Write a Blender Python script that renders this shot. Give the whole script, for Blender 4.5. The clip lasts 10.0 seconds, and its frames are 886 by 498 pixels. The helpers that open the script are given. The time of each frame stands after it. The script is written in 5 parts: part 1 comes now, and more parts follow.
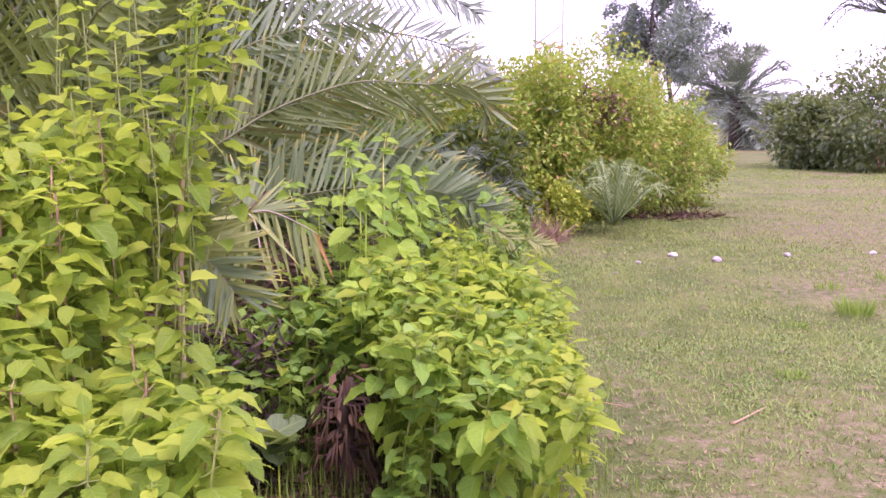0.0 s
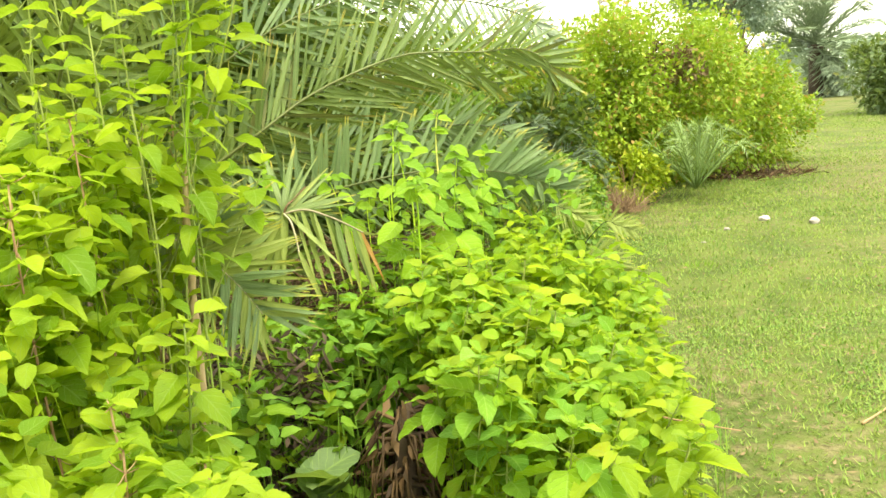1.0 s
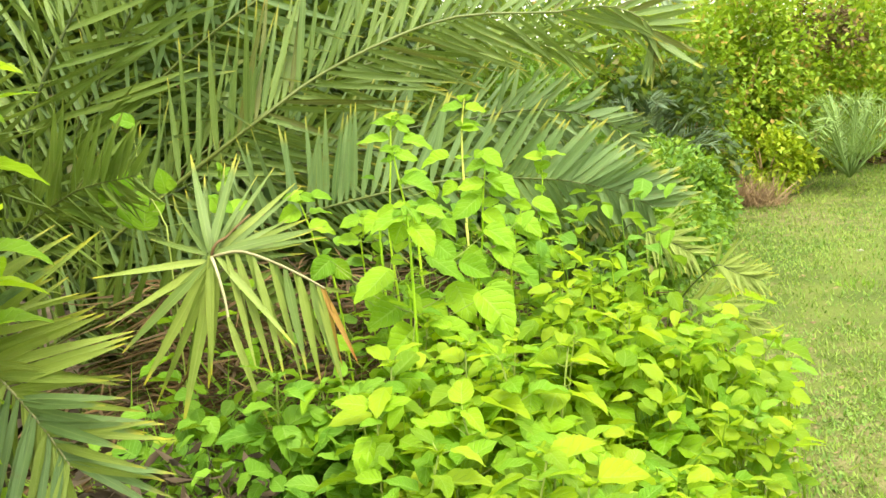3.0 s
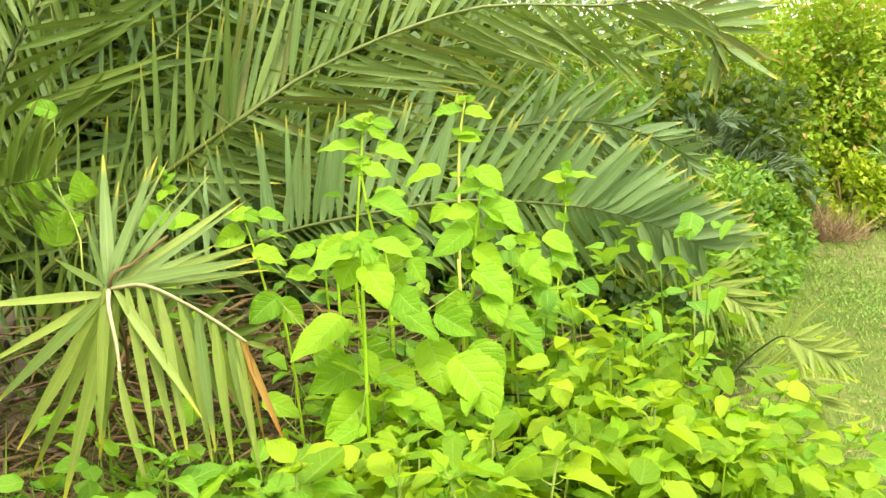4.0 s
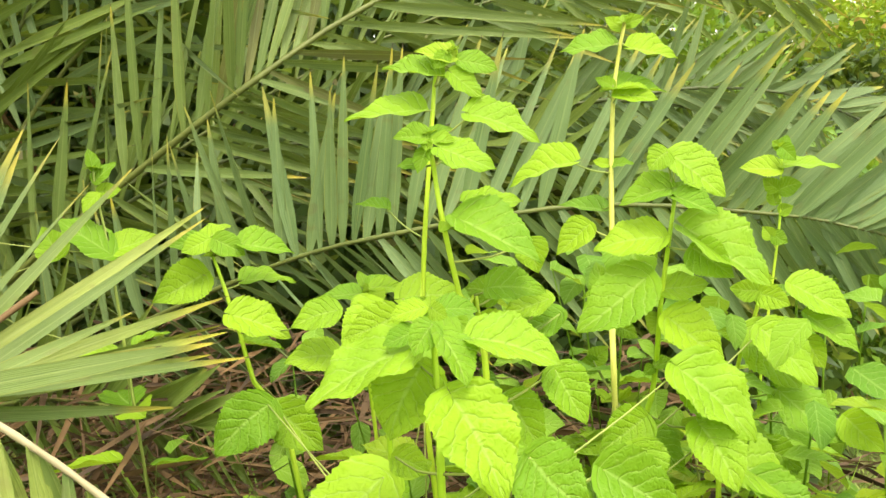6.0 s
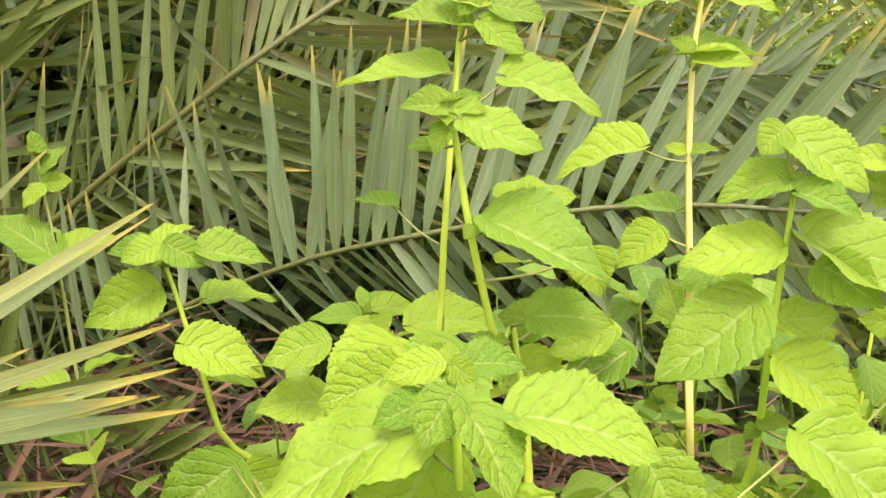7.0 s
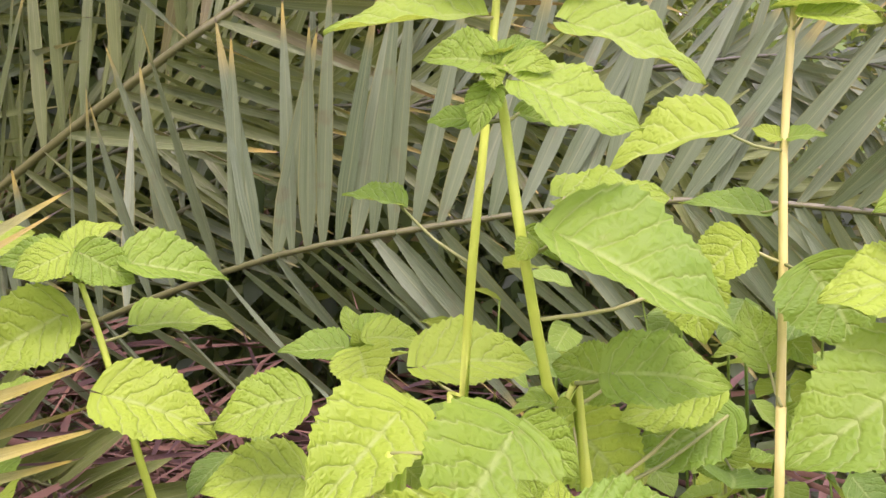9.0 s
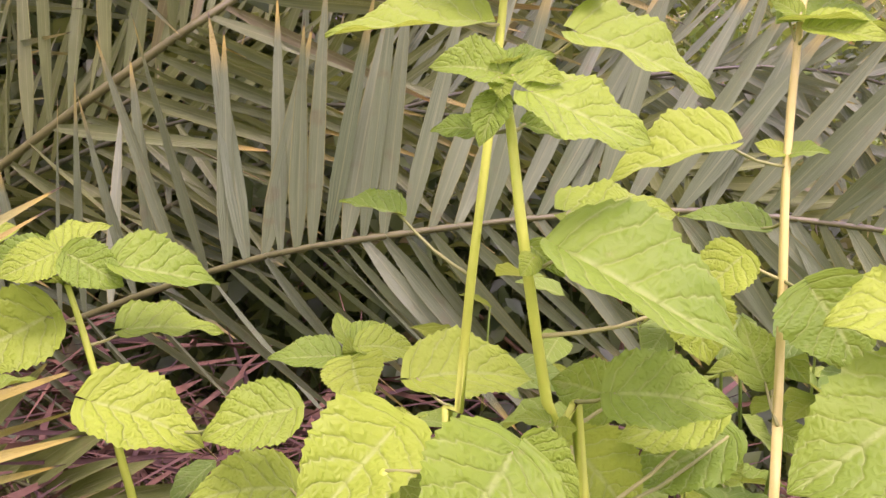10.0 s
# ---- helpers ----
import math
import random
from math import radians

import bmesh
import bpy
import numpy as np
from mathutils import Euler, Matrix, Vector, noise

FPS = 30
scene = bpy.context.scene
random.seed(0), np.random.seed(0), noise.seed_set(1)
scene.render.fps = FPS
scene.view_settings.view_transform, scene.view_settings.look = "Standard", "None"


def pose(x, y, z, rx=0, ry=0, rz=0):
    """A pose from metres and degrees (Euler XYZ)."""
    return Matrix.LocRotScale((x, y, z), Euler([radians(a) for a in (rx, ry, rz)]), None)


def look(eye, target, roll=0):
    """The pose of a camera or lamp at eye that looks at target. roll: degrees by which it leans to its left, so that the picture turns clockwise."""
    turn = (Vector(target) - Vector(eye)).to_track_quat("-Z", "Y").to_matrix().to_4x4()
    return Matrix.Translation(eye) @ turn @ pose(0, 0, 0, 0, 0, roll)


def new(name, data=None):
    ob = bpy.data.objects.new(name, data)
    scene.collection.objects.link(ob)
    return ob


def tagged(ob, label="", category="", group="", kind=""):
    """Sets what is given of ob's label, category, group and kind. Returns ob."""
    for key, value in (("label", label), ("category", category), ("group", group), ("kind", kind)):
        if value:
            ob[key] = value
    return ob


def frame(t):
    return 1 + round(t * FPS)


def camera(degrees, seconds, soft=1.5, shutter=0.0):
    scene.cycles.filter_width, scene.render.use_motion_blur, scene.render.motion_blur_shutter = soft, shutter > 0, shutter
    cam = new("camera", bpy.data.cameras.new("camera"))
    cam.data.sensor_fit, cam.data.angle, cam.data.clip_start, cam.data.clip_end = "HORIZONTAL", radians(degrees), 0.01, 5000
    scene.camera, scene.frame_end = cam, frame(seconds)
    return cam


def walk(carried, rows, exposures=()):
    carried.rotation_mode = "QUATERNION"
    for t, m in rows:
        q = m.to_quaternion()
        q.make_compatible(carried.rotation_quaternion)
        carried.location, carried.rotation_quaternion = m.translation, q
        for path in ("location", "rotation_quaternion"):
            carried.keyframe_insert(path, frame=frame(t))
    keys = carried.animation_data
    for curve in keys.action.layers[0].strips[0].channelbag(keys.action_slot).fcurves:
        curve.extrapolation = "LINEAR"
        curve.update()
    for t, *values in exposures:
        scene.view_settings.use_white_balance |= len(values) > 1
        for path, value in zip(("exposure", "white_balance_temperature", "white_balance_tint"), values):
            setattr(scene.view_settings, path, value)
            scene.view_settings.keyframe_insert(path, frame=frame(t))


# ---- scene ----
cam = camera(52.3, 10.0)
PATH = [
    (0, (0.229, -0.08, 1.142), (0.107, 1.897, 0.868), -0.2),
    (0.5, (0.274, 0.107, 1.138), (0.051, 2.072, 0.843), -0.4),
    (1, (0.231, 0.355, 1.146), (-0.057, 2.306, 0.818), -4.4),
    (1.5, (0.296, 0.657, 1.127), (-0.102, 2.592, 0.815), -5.2),
    (2, (0.35, 0.865, 1.139), (-0.161, 2.772, 0.822), -4.1),
    (2.5, (0.338, 1.118, 1.144), (-0.221, 3.013, 0.837), -3.1),
    (2.7, (0.325, 1.234, 1.151), (-0.196, 3.134, 0.805), -5.2),
    (3.8, (0.38, 1.774, 1.099), (-0.346, 3.6, 0.728), -2.8),
    (4, (0.339, 1.878, 1.107), (-0.364, 3.721, 0.777), -2.7),
    (4.5, (0.264, 2.084, 1.075), (-0.509, 3.89, 0.7), -3.3),
    (5, (0.215, 2.297, 1.06), (-0.694, 4.025, 0.626), -3.2),
    (5.5, (0.088, 2.442, 1.06), (-0.755, 4.212, 0.663), -3.2),
    (6, (-0.004, 2.565, 1.047), (-0.828, 4.354, 0.7), -3.3),
    (6.2, (-0.025, 2.619, 1.039), (-0.887, 4.396, 0.723), -3.3),
    (7.3, (-0.102, 2.772, 1.017), (-0.978, 4.532, 0.646), -2.8),
    (7.5, (-0.103, 2.783, 1.026), (-1.027, 4.514, 0.641), -3.4),
    (8, (-0.127, 2.825, 1.02), (-1.033, 4.566, 0.638), -1.9),
    (8.5, (-0.177, 2.868, 1.009), (-0.976, 4.659, 0.617), -1.7),
    (9, (-0.194, 2.893, 1.006), (-0.987, 4.689, 0.623), -1.7),
    (9.5, (-0.202, 2.898, 1.009), (-0.998, 4.701, 0.671), -0.8),
    (10, (-0.204, 2.9, 1.009), (-0.966, 4.709, 0.626), -0.1),
]
EXPOSURES = [
    (0.0, 0.90, 5600, 80),
    (0.5, 1.15, 6400, 28),
    (1.0, 1.38, 7150, 0),
    (2.0, 1.42, 7050, -5),
    (4.0, 1.46, 7250, -7),
    (5.0, 1.36, 7100, 4),
    (6.2, 1.32, 7000, 8),
    (7.3, 1.20, 6100, 58),
    (8.5, 1.13, 5800, 92),
    (9.0, 1.08, 5800, 78),
    (9.5, 1.10, 6000, 98),
    (10.0, 1.07, 6000, 96),
]
walk(cam, [(t, look(eye, target, roll)) for t, eye, target, roll in PATH], EXPOSURES)

# ---------------- light ----------------
world = bpy.data.worlds.new("world")
scene.world = world
world.use_nodes = True
wn, wl = world.node_tree.nodes, world.node_tree.links
wn.clear()
sky = wn.new("ShaderNodeTexSky")
sky.sky_type, sky.sun_disc = "NISHITA", False
SUN_ELEV, SUN_TURN = radians(64), radians(140)
sky.sun_elevation, sky.sun_rotation = SUN_ELEV, SUN_TURN
sky.dust_density, sky.ozone_density, sky.air_density = 4.0, 1.0, 1.4
haze = wn.new("ShaderNodeMix")
haze.data_type = "RGBA"
haze.inputs[0].default_value = 0.8
haze.inputs[7].default_value = (10.0, 9.8, 9.3, 1)
wl.new(sky.outputs[0], haze.inputs[6])
bg = wn.new("ShaderNodeBackground")
bg.inputs[1].default_value = 0.15
wl.new(haze.outputs[2], bg.inputs[0])
wl.new(bg.outputs[0], wn.new("ShaderNodeOutputWorld").inputs[0])

sun_data = bpy.data.lights.new("sun", "SUN")
sun_data.energy, sun_data.angle, sun_data.color = 2.0, radians(20), (1.0, 0.94, 0.80)
sun = new("sun", sun_data)
sun_from = Vector((math.sin(SUN_TURN) * math.cos(SUN_ELEV), math.cos(SUN_TURN) * math.cos(SUN_ELEV), math.sin(SUN_ELEV)))
sun.matrix_world = look(sun_from * 50, (0, 0, 0))


# ---------------- materials ----------------
class Nodes:
    """A small builder for node materials."""

    def __init__(self, name):
        self.mat = bpy.data.materials.new(name)
        self.mat.use_nodes = True
        self.tree = self.mat.node_tree
        self.tree.nodes.clear()
        self.out = self.add("ShaderNodeOutputMaterial")

    def add(self, kind):
        return self.tree.nodes.new(kind)

    def put(self, socket, value):
        if isinstance(value, bpy.types.NodeSocket):
            self.tree.links.new(value, socket)
        else:
            socket.default_value = value

    def math(self, op, a, b=0.0, c=0.0):
        node = self.add("ShaderNodeMath")
        node.operation = op
        for i, v in enumerate((a, b, c)):
            self.put(node.inputs[i], v)
        return node.outputs[0]

    def step(self, v, lo, hi, a=0.0, b=1.0):
        node = self.add("ShaderNodeMapRange")
        node.interpolation_type = "SMOOTHSTEP"
        for i, x in enumerate((v, lo, hi, a, b)):
            self.put(node.inputs[i], x)
        return node.outputs[0]

    def mix(self, f, a, b):
        node = self.add("ShaderNodeMix")
        node.data_type = "RGBA"
        self.put(node.inputs[0], f)
        self.put(node.inputs[6], a if isinstance(a, bpy.types.NodeSocket) else (*a, 1))
        self.put(node.inputs[7], b if isinstance(b, bpy.types.NodeSocket) else (*b, 1))
        return node.outputs[2]

    def noise(self, scale, detail=3.0, vec=None):
        node = self.add("ShaderNodeTexNoise")
        node.inputs["Scale"].default_value, node.inputs["Detail"].default_value = scale, detail
        self.put(node.inputs["Vector"], vec if vec is not None else self.add("ShaderNodeTexCoord").outputs["Object"])
        return node.outputs[0]

    def world_place(self):
        return self.add("ShaderNodeNewGeometry").outputs["Position"]

    def chance(self):
        """A random number for each object and each loose piece."""
        a = self.add("ShaderNodeObjectInfo").outputs["Random"]
        b = self.add("ShaderNodeNewGeometry").outputs["Random Per Island"]
        return self.math("FRACT", self.math("ADD", a, b))

    def uv(self):
        node = self.add("ShaderNodeSeparateXYZ")
        self.put(node.inputs[0], self.add("ShaderNodeTexCoord").outputs["UV"])
        return node.outputs[0], node.outputs[1]

    def bump(self, height, strength=0.5, distance=0.002):
        node = self.add("ShaderNodeBump")
        node.inputs["Strength"].default_value, node.inputs["Distance"].default_value = strength, distance
        self.put(node.inputs["Height"], height)
        return node.outputs[0]

    def finish(self, colour, rough=0.6, normal=None, thin=0.0, thin_colour=None, spec=0.5):
        p = self.add("ShaderNodeBsdfPrincipled")
        self.put(p.inputs["Base Color"], colour if isinstance(colour, bpy.types.NodeSocket) else (*colour, 1))
        self.put(p.inputs["Roughness"], rough)
        p.inputs["Specular IOR Level"].default_value = spec
        if normal is not None:
            self.put(p.inputs["Normal"], normal)
        shader = p.outputs[0]
        if thin:
            t = self.add("ShaderNodeBsdfTranslucent")
            self.put(t.inputs[0], thin_colour if thin_colour is not None else colour)
            if normal is not None:
                self.put(t.inputs["Normal"], normal)
            m = self.add("ShaderNodeMixShader")
            m.inputs[0].default_value = thin
            self.tree.links.new(shader, m.inputs[1])
            self.tree.links.new(t.outputs[0], m.inputs[2])
            shader = m.outputs[0]
        self.tree.links.new(shader, self.out.inputs[0])
        return self.mat


def herb_leaf_material(name, dark, light, sick, veins=7.0, relief=0.7, sick_share=0.93, thin=0.4):
    """A soft quilted leaf: side veins rise from the midrib, the blade bulges between them."""
    n = Nodes(name)
    u, v = n.uv()
    side = n.math("MULTIPLY", n.math("ABSOLUTE", n.math("SUBTRACT", u, 0.5)), 2.0)
    comb = n.add("ShaderNodeCombineXYZ")
    shift = n.math("MULTIPLY", n.add("ShaderNodeObjectInfo").outputs["Random"], 37.0)
    n.put(comb.inputs[0], n.math("ADD", n.math("MULTIPLY", u, 8.0), shift))
    n.put(comb.inputs[1], n.math("ADD", n.math("MULTIPLY", v, 11.0), shift))
    wander = n.noise(0.45, 2.0, comb.outputs[0])
    cells = n.add("ShaderNodeTexVoronoi")
    cells.feature = "DISTANCE_TO_EDGE"
    cells.inputs["Scale"].default_value = 1.6
    n.put(cells.inputs["Vector"], comb.outputs[0])
    quilt = n.step(cells.outputs["Distance"], 0.0, 0.5)
    along = n.math("ADD", v, n.math("MULTIPLY", n.math("SUBTRACT", wander, 0.5), 0.16))
    phase = n.math("FRACT", n.math("SUBTRACT", n.math("MULTIPLY", along, veins), n.math("MULTIPLY", side, 2.0)))
    ridge = n.math("MULTIPLY", n.math("ABSOLUTE", n.math("SUBTRACT", phase, 0.5)), 2.0)
    vein = n.step(ridge, 0.82, 0.98)
    midrib = n.step(side, 0.09, 0.02)
    veined = n.math("MAXIMUM", vein, midrib)
    r = n.chance()
    wide = n.noise(22.0, 2.0, n.world_place())
    tone = n.math("ADD", n.math("MULTIPLY", r, 0.65), n.math("MULTIPLY", wide, 0.45))
    colour = n.mix(n.step(tone, 0.2, 0.95), dark, light)
    spots = n.step(n.noise(190.0, 4.0, n.world_place()), 0.62, 0.75)
    ill = n.step(r, sick_share, sick_share + 0.05)
    colour = n.mix(n.math("MULTIPLY", ill, n.step(n.noise(60.0, 3.0, n.world_place()), 0.3, 0.6)), colour, sick)
    colour = n.mix(n.math("MULTIPLY", spots, 0.3), colour, (0.30, 0.34, 0.10))
    colour = n.mix(n.math("MULTIPLY", veined, 0.42), colour, (0.36, 0.50, 0.13))
    colour = n.mix(n.math("MULTIPLY", n.math("SUBTRACT", 1.0, quilt), 0.12), colour, (0.30, 0.44, 0.08))
    fine = n.noise(420.0, 3.0, n.world_place())
    height = n.math("ADD", n.math("MULTIPLY", n.math("SUBTRACT", 1.0, n.math("POWER", ridge, 5.0)), 0.75), n.math("MULTIPLY", fine, 0.12))
    height = n.math("ADD", height, n.math("MULTIPLY", quilt, 0.42))
    height = n.math("SUBTRACT", height, n.math("MULTIPLY", midrib, 0.3))
    through_colour = n.mix(0.5, colour, (0.42, 0.56, 0.03))
    return n.finish(colour, 0.5, n.bump(height, relief, 0.0019), thin, through_colour, 0.22)


def palm_leaflet_material(name, dark, light, tip, tip_from=0.86, thin=0.22):
    """A stiff folded blade with fine lines along it, turning yellow at its tip."""
    n = Nodes(name)
    u, v = n.uv()
    r = n.chance()
    lines = n.add("ShaderNodeTexNoise")
    lines.inputs["Scale"].default_value, lines.inputs["Detail"].default_value = 1.0, 3.0
    comb = n.add("ShaderNodeCombineXYZ")
    n.put(comb.inputs[0], n.math("MULTIPLY", u, 26.0))
    n.put(comb.inputs[1], n.math("ADD", n.math("MULTIPLY", v, 1.6), n.math("MULTIPLY", r, 40.0)))
    n.put(lines.inputs["Vector"], comb.outputs[0])
    colour = n.mix(n.math("ADD", n.math("MULTIPLY", r, 0.5), n.step(lines.outputs[0], 0.32, 0.68, 0.0, 0.6)), dark, light)
    fold = n.step(n.math("ABSOLUTE", n.math("SUBTRACT", u, 0.5)), 0.05, 0.0)
    colour = n.mix(n.math("MULTIPLY", fold, 0.5), colour, (0.34, 0.40, 0.14))
    start = n.math("ADD", tip_from, n.math("MULTIPLY", n.math("SUBTRACT", r, 0.5), 0.16))
    colour = n.mix(n.math("MULTIPLY", n.step(v, start, n.math("ADD", start, 0.17)), n.step(r, 0.05, 0.6, 0.5, 1.0)), colour, tip)
    colour = n.mix(n.step(v, 0.965, 0.98), colour, (0.05, 0.035, 0.025))
    edge = n.step(n.math("ABSOLUTE", n.math("SUBTRACT", u, 0.5)), 0.42, 0.5)
    colour = n.mix(n.math("MULTIPLY", edge, n.step(r, 0.45, 1.0, 0.0, 0.7)), colour, (0.34, 0.33, 0.06))
    stain = n.step(n.noise(45.0, 4.0, n.world_place()), 0.58, 0.74)
    colour = n.mix(n.math("MULTIPLY", stain, 0.4), colour, (0.16, 0.13, 0.05))
    bloom = n.step(n.noise(9.0, 3.0, n.world_place()), 0.35, 0.7)
    colour = n.mix(n.math("MULTIPLY", bloom, 0.3), colour, light)
    return n.finish(colour, 0.42, n.bump(lines.outputs[0], 0.8, 0.0014), thin, n.mix(0.4, colour, (0.30, 0.36, 0.03)), 0.45)


def plain_material(name, a, b, scale=30.0, rough=0.7, relief=0.4, distance=0.003, thin=0.0, stretch=(1, 1, 1)):
    """Two tones mixed by noise at two scales and by a random number for each piece."""
    n = Nodes(name)
    mapped = n.add("ShaderNodeMapping")
    n.put(mapped.inputs[0], n.world_place())
    mapped.inputs["Scale"].default_value = stretch
    big, small = n.noise(scale * 0.2, 3.0, mapped.outputs[0]), n.noise(scale, 4.0, mapped.outputs[0])
    tone = n.math("ADD", n.math("MULTIPLY", n.chance(), 0.4), n.math("ADD", n.math("MULTIPLY", big, 0.35), n.math("MULTIPLY", small, 0.35)))
    return n.finish(n.mix(n.step(tone, 0.2, 0.85), a, b), rough, n.bump(small, relief, distance), thin)


def far_leaf_material(name, dark, light, warm, warm_share=0.86, thin=0.35):
    n = Nodes(name)
    r = n.chance()
    patch = n.noise(0.9, 3.0, n.world_place())
    colour = n.mix(n.step(n.math("ADD", n.math("MULTIPLY", r, 0.6), n.math("MULTIPLY", patch, 0.6)), 0.2, 1.0), dark, light)
    colour = n.mix(n.step(r, warm_share, 1.0), colour, warm)
    return n.finish(colour, 0.5, None, thin, n.mix(0.45, colour, (0.36, 0.46, 0.03)), 0.4)


LEAF_BRIGHT = herb_leaf_material("bright_herb_leaf", (0.105, 0.25, 0.008), (0.27, 0.44, 0.016), (0.46, 0.36, 0.06), 6.0, 0.65, 0.985)
LEAF_VINE = herb_leaf_material("vine_leaf", (0.14, 0.265, 0.012), (0.45, 0.56, 0.032), (0.50, 0.42, 0.04), 5.0, 0.5, 0.972, 0.58)
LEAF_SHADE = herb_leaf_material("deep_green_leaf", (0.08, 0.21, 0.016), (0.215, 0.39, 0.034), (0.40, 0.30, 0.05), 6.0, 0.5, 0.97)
LEAF_GREY = herb_leaf_material("grey_round_leaf", (0.10, 0.17, 0.07), (0.17, 0.25, 0.11), (0.2, 0.25, 0.1), 5.0, 0.3)
PALM = palm_leaflet_material("palm_leaflet", (0.078, 0.142, 0.048), (0.195, 0.285, 0.115), (0.52, 0.45, 0.06), 0.78)
PALM_DEEP = palm_leaflet_material("deep_palm_leaflet", (0.062, 0.118, 0.024), (0.18, 0.25, 0.064), (0.52, 0.42, 0.05), 0.78)
PALM_GREEN = palm_leaflet_material("green_palm_leaflet", (0.066, 0.125, 0.018), (0.175, 0.245, 0.046), (0.42, 0.38, 0.03), 0.9)
PALM_PALE = palm_leaflet_material("pale_palm_leaflet", (0.15, 0.22, 0.035), (0.30, 0.355, 0.08), (0.55, 0.46, 0.04), 0.80)
PALM_RUST = palm_leaflet_material("rust_palm_leaflet", (0.34, 0.15, 0.04), (0.46, 0.26, 0.07), (0.40, 0.14, 0.03), 0.7)
PALM_BROWN = palm_leaflet_material("withered_palm_leaflet", (0.075, 0.09, 0.022), (0.17, 0.18, 0.05), (0.45, 0.28, 0.05), 0.75)
# paled and blued: distance haze is put into this leaflet colour
PALM_FAR = palm_leaflet_material("haze_tinted_palm_leaflet", (0.18, 0.24, 0.16), (0.32, 0.40, 0.28), (0.36, 0.40, 0.22), 0.93)
# darker copy of the palm leaflet, with shade put into its colour
PALM_SHADE = palm_leaflet_material("shade_toned_palm_leaflet", (0.05, 0.09, 0.05), (0.12, 0.18, 0.10), (0.14, 0.18, 0.09), 0.93)
PALM_BLUE = palm_leaflet_material("bluish_palm_leaflet", (0.17, 0.27, 0.08), (0.30, 0.42, 0.15), (0.30, 0.36, 0.12), 0.93)
RACHIS = plain_material("frond_rachis", (0.03, 0.048, 0.01), (0.125, 0.145, 0.032), 110.0, 0.45, 0.3, 0.002)
RACHIS_PALE = plain_material("pale_frond_rachis", (0.20, 0.17, 0.09), (0.50, 0.44, 0.28), 60.0, 0.6, 0.4, 0.002)
STEM = plain_material("green_stem", (0.38, 0.60, 0.03), (0.58, 0.74, 0.06), 90.0, 0.5, 0.3, 0.001, 0.3)
STEM_DULL = plain_material("dull_green_stem", (0.17, 0.24, 0.04), (0.36, 0.40, 0.10), 90.0, 0.6, 0.3, 0.001, 0.1)
STEM_PALE = plain_material("pale_stem", (0.55, 0.56, 0.10), (0.70, 0.69, 0.21), 90.0, 0.5, 0.3, 0.001, 0.15)
STEM_BROWN = plain_material("brown_stem", (0.22, 0.12, 0.06), (0.42, 0.28, 0.14), 70.0, 0.8, 0.6, 0.003)
BARK = plain_material("bark", (0.05, 0.035, 0.025), (0.16, 0.12, 0.09), 25.0, 0.9, 0.9, 0.01)
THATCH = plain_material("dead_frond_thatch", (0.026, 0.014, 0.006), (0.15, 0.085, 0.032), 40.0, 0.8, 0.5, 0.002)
DRY_GRASS = plain_material("dry_grass", (0.20, 0.12, 0.08), (0.40, 0.28, 0.16), 30.0, 0.85, 0.3, 0.002, 0.2)
GRASS = plain_material("grass_blade", (0.085, 0.19, 0.018), (0.28, 0.36, 0.06), 3.0, 0.6, 0.1, 0.001, 0.35)
TALL_GRASS = plain_material("tall_grass_blade", (0.10, 0.22, 0.015), (0.26, 0.40, 0.04), 5.0, 0.5, 0.1, 0.001, 0.35)
TURF_LEAF = plain_material("turf_leaf", (0.09, 0.20, 0.025), (0.24, 0.36, 0.06), 6.0, 0.55, 0.1, 0.001, 0.3)
STONE = plain_material("pale_stone", (0.26, 0.23, 0.20), (0.52, 0.47, 0.42), 18.0, 0.8, 0.6, 0.01)
DEAD_LEAF = plain_material("dead_leaf", (0.12, 0.075, 0.035), (0.27, 0.19, 0.095), 40.0, 0.8, 0.4, 0.002, 0.1)
# brown litter darkened far below the dead leaf: the hollow's shade is painted in
SHADED_LITTER = plain_material("shade_toned_litter", (0.018, 0.011, 0.006), (0.075, 0.048, 0.028), 40.0, 0.85, 0.4, 0.002)
STEM_TAN = plain_material("tan_woody_stem", (0.36, 0.24, 0.12), (0.58, 0.44, 0.26), 70.0, 0.75, 0.6, 0.003)
BUSH_LEAF = far_leaf_material("bush_leaf", (0.125, 0.235, 0.016), (0.34, 0.46, 0.035), (0.40, 0.24, 0.07), 0.80, 0.40)
BUSH_WEED = far_leaf_material("green_weed_leaf", (0.05, 0.135, 0.014), (0.17, 0.30, 0.028), (0.26, 0.34, 0.04), 0.9)
BUSH_YELLOW = far_leaf_material("yellow_green_bush_leaf", (0.22, 0.33, 0.02), (0.44, 0.52, 0.03), (0.50, 0.46, 0.05))
# leaf tone darkened: shade of the hollow and behind the palm is painted in
BUSH_SHADE = far_leaf_material("shade_toned_bush_leaf", (0.022, 0.055, 0.012), (0.085, 0.145, 0.03), (0.18, 0.16, 0.05), 0.93)
# far bush and tree leaves: distance haze is mixed into both colours
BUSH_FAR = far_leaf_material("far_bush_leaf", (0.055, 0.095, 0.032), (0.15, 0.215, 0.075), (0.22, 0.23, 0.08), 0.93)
TREE_LEAF = far_leaf_material("haze_tinted_tree_leaf", (0.13, 0.185, 0.16), (0.25, 0.32, 0.27), (0.24, 0.27, 0.19), 0.9)
METAL = plain_material("weathered_metal", (0.30, 0.28, 0.27), (0.44, 0.40, 0.38), 5.0, 0.6, 0.2)
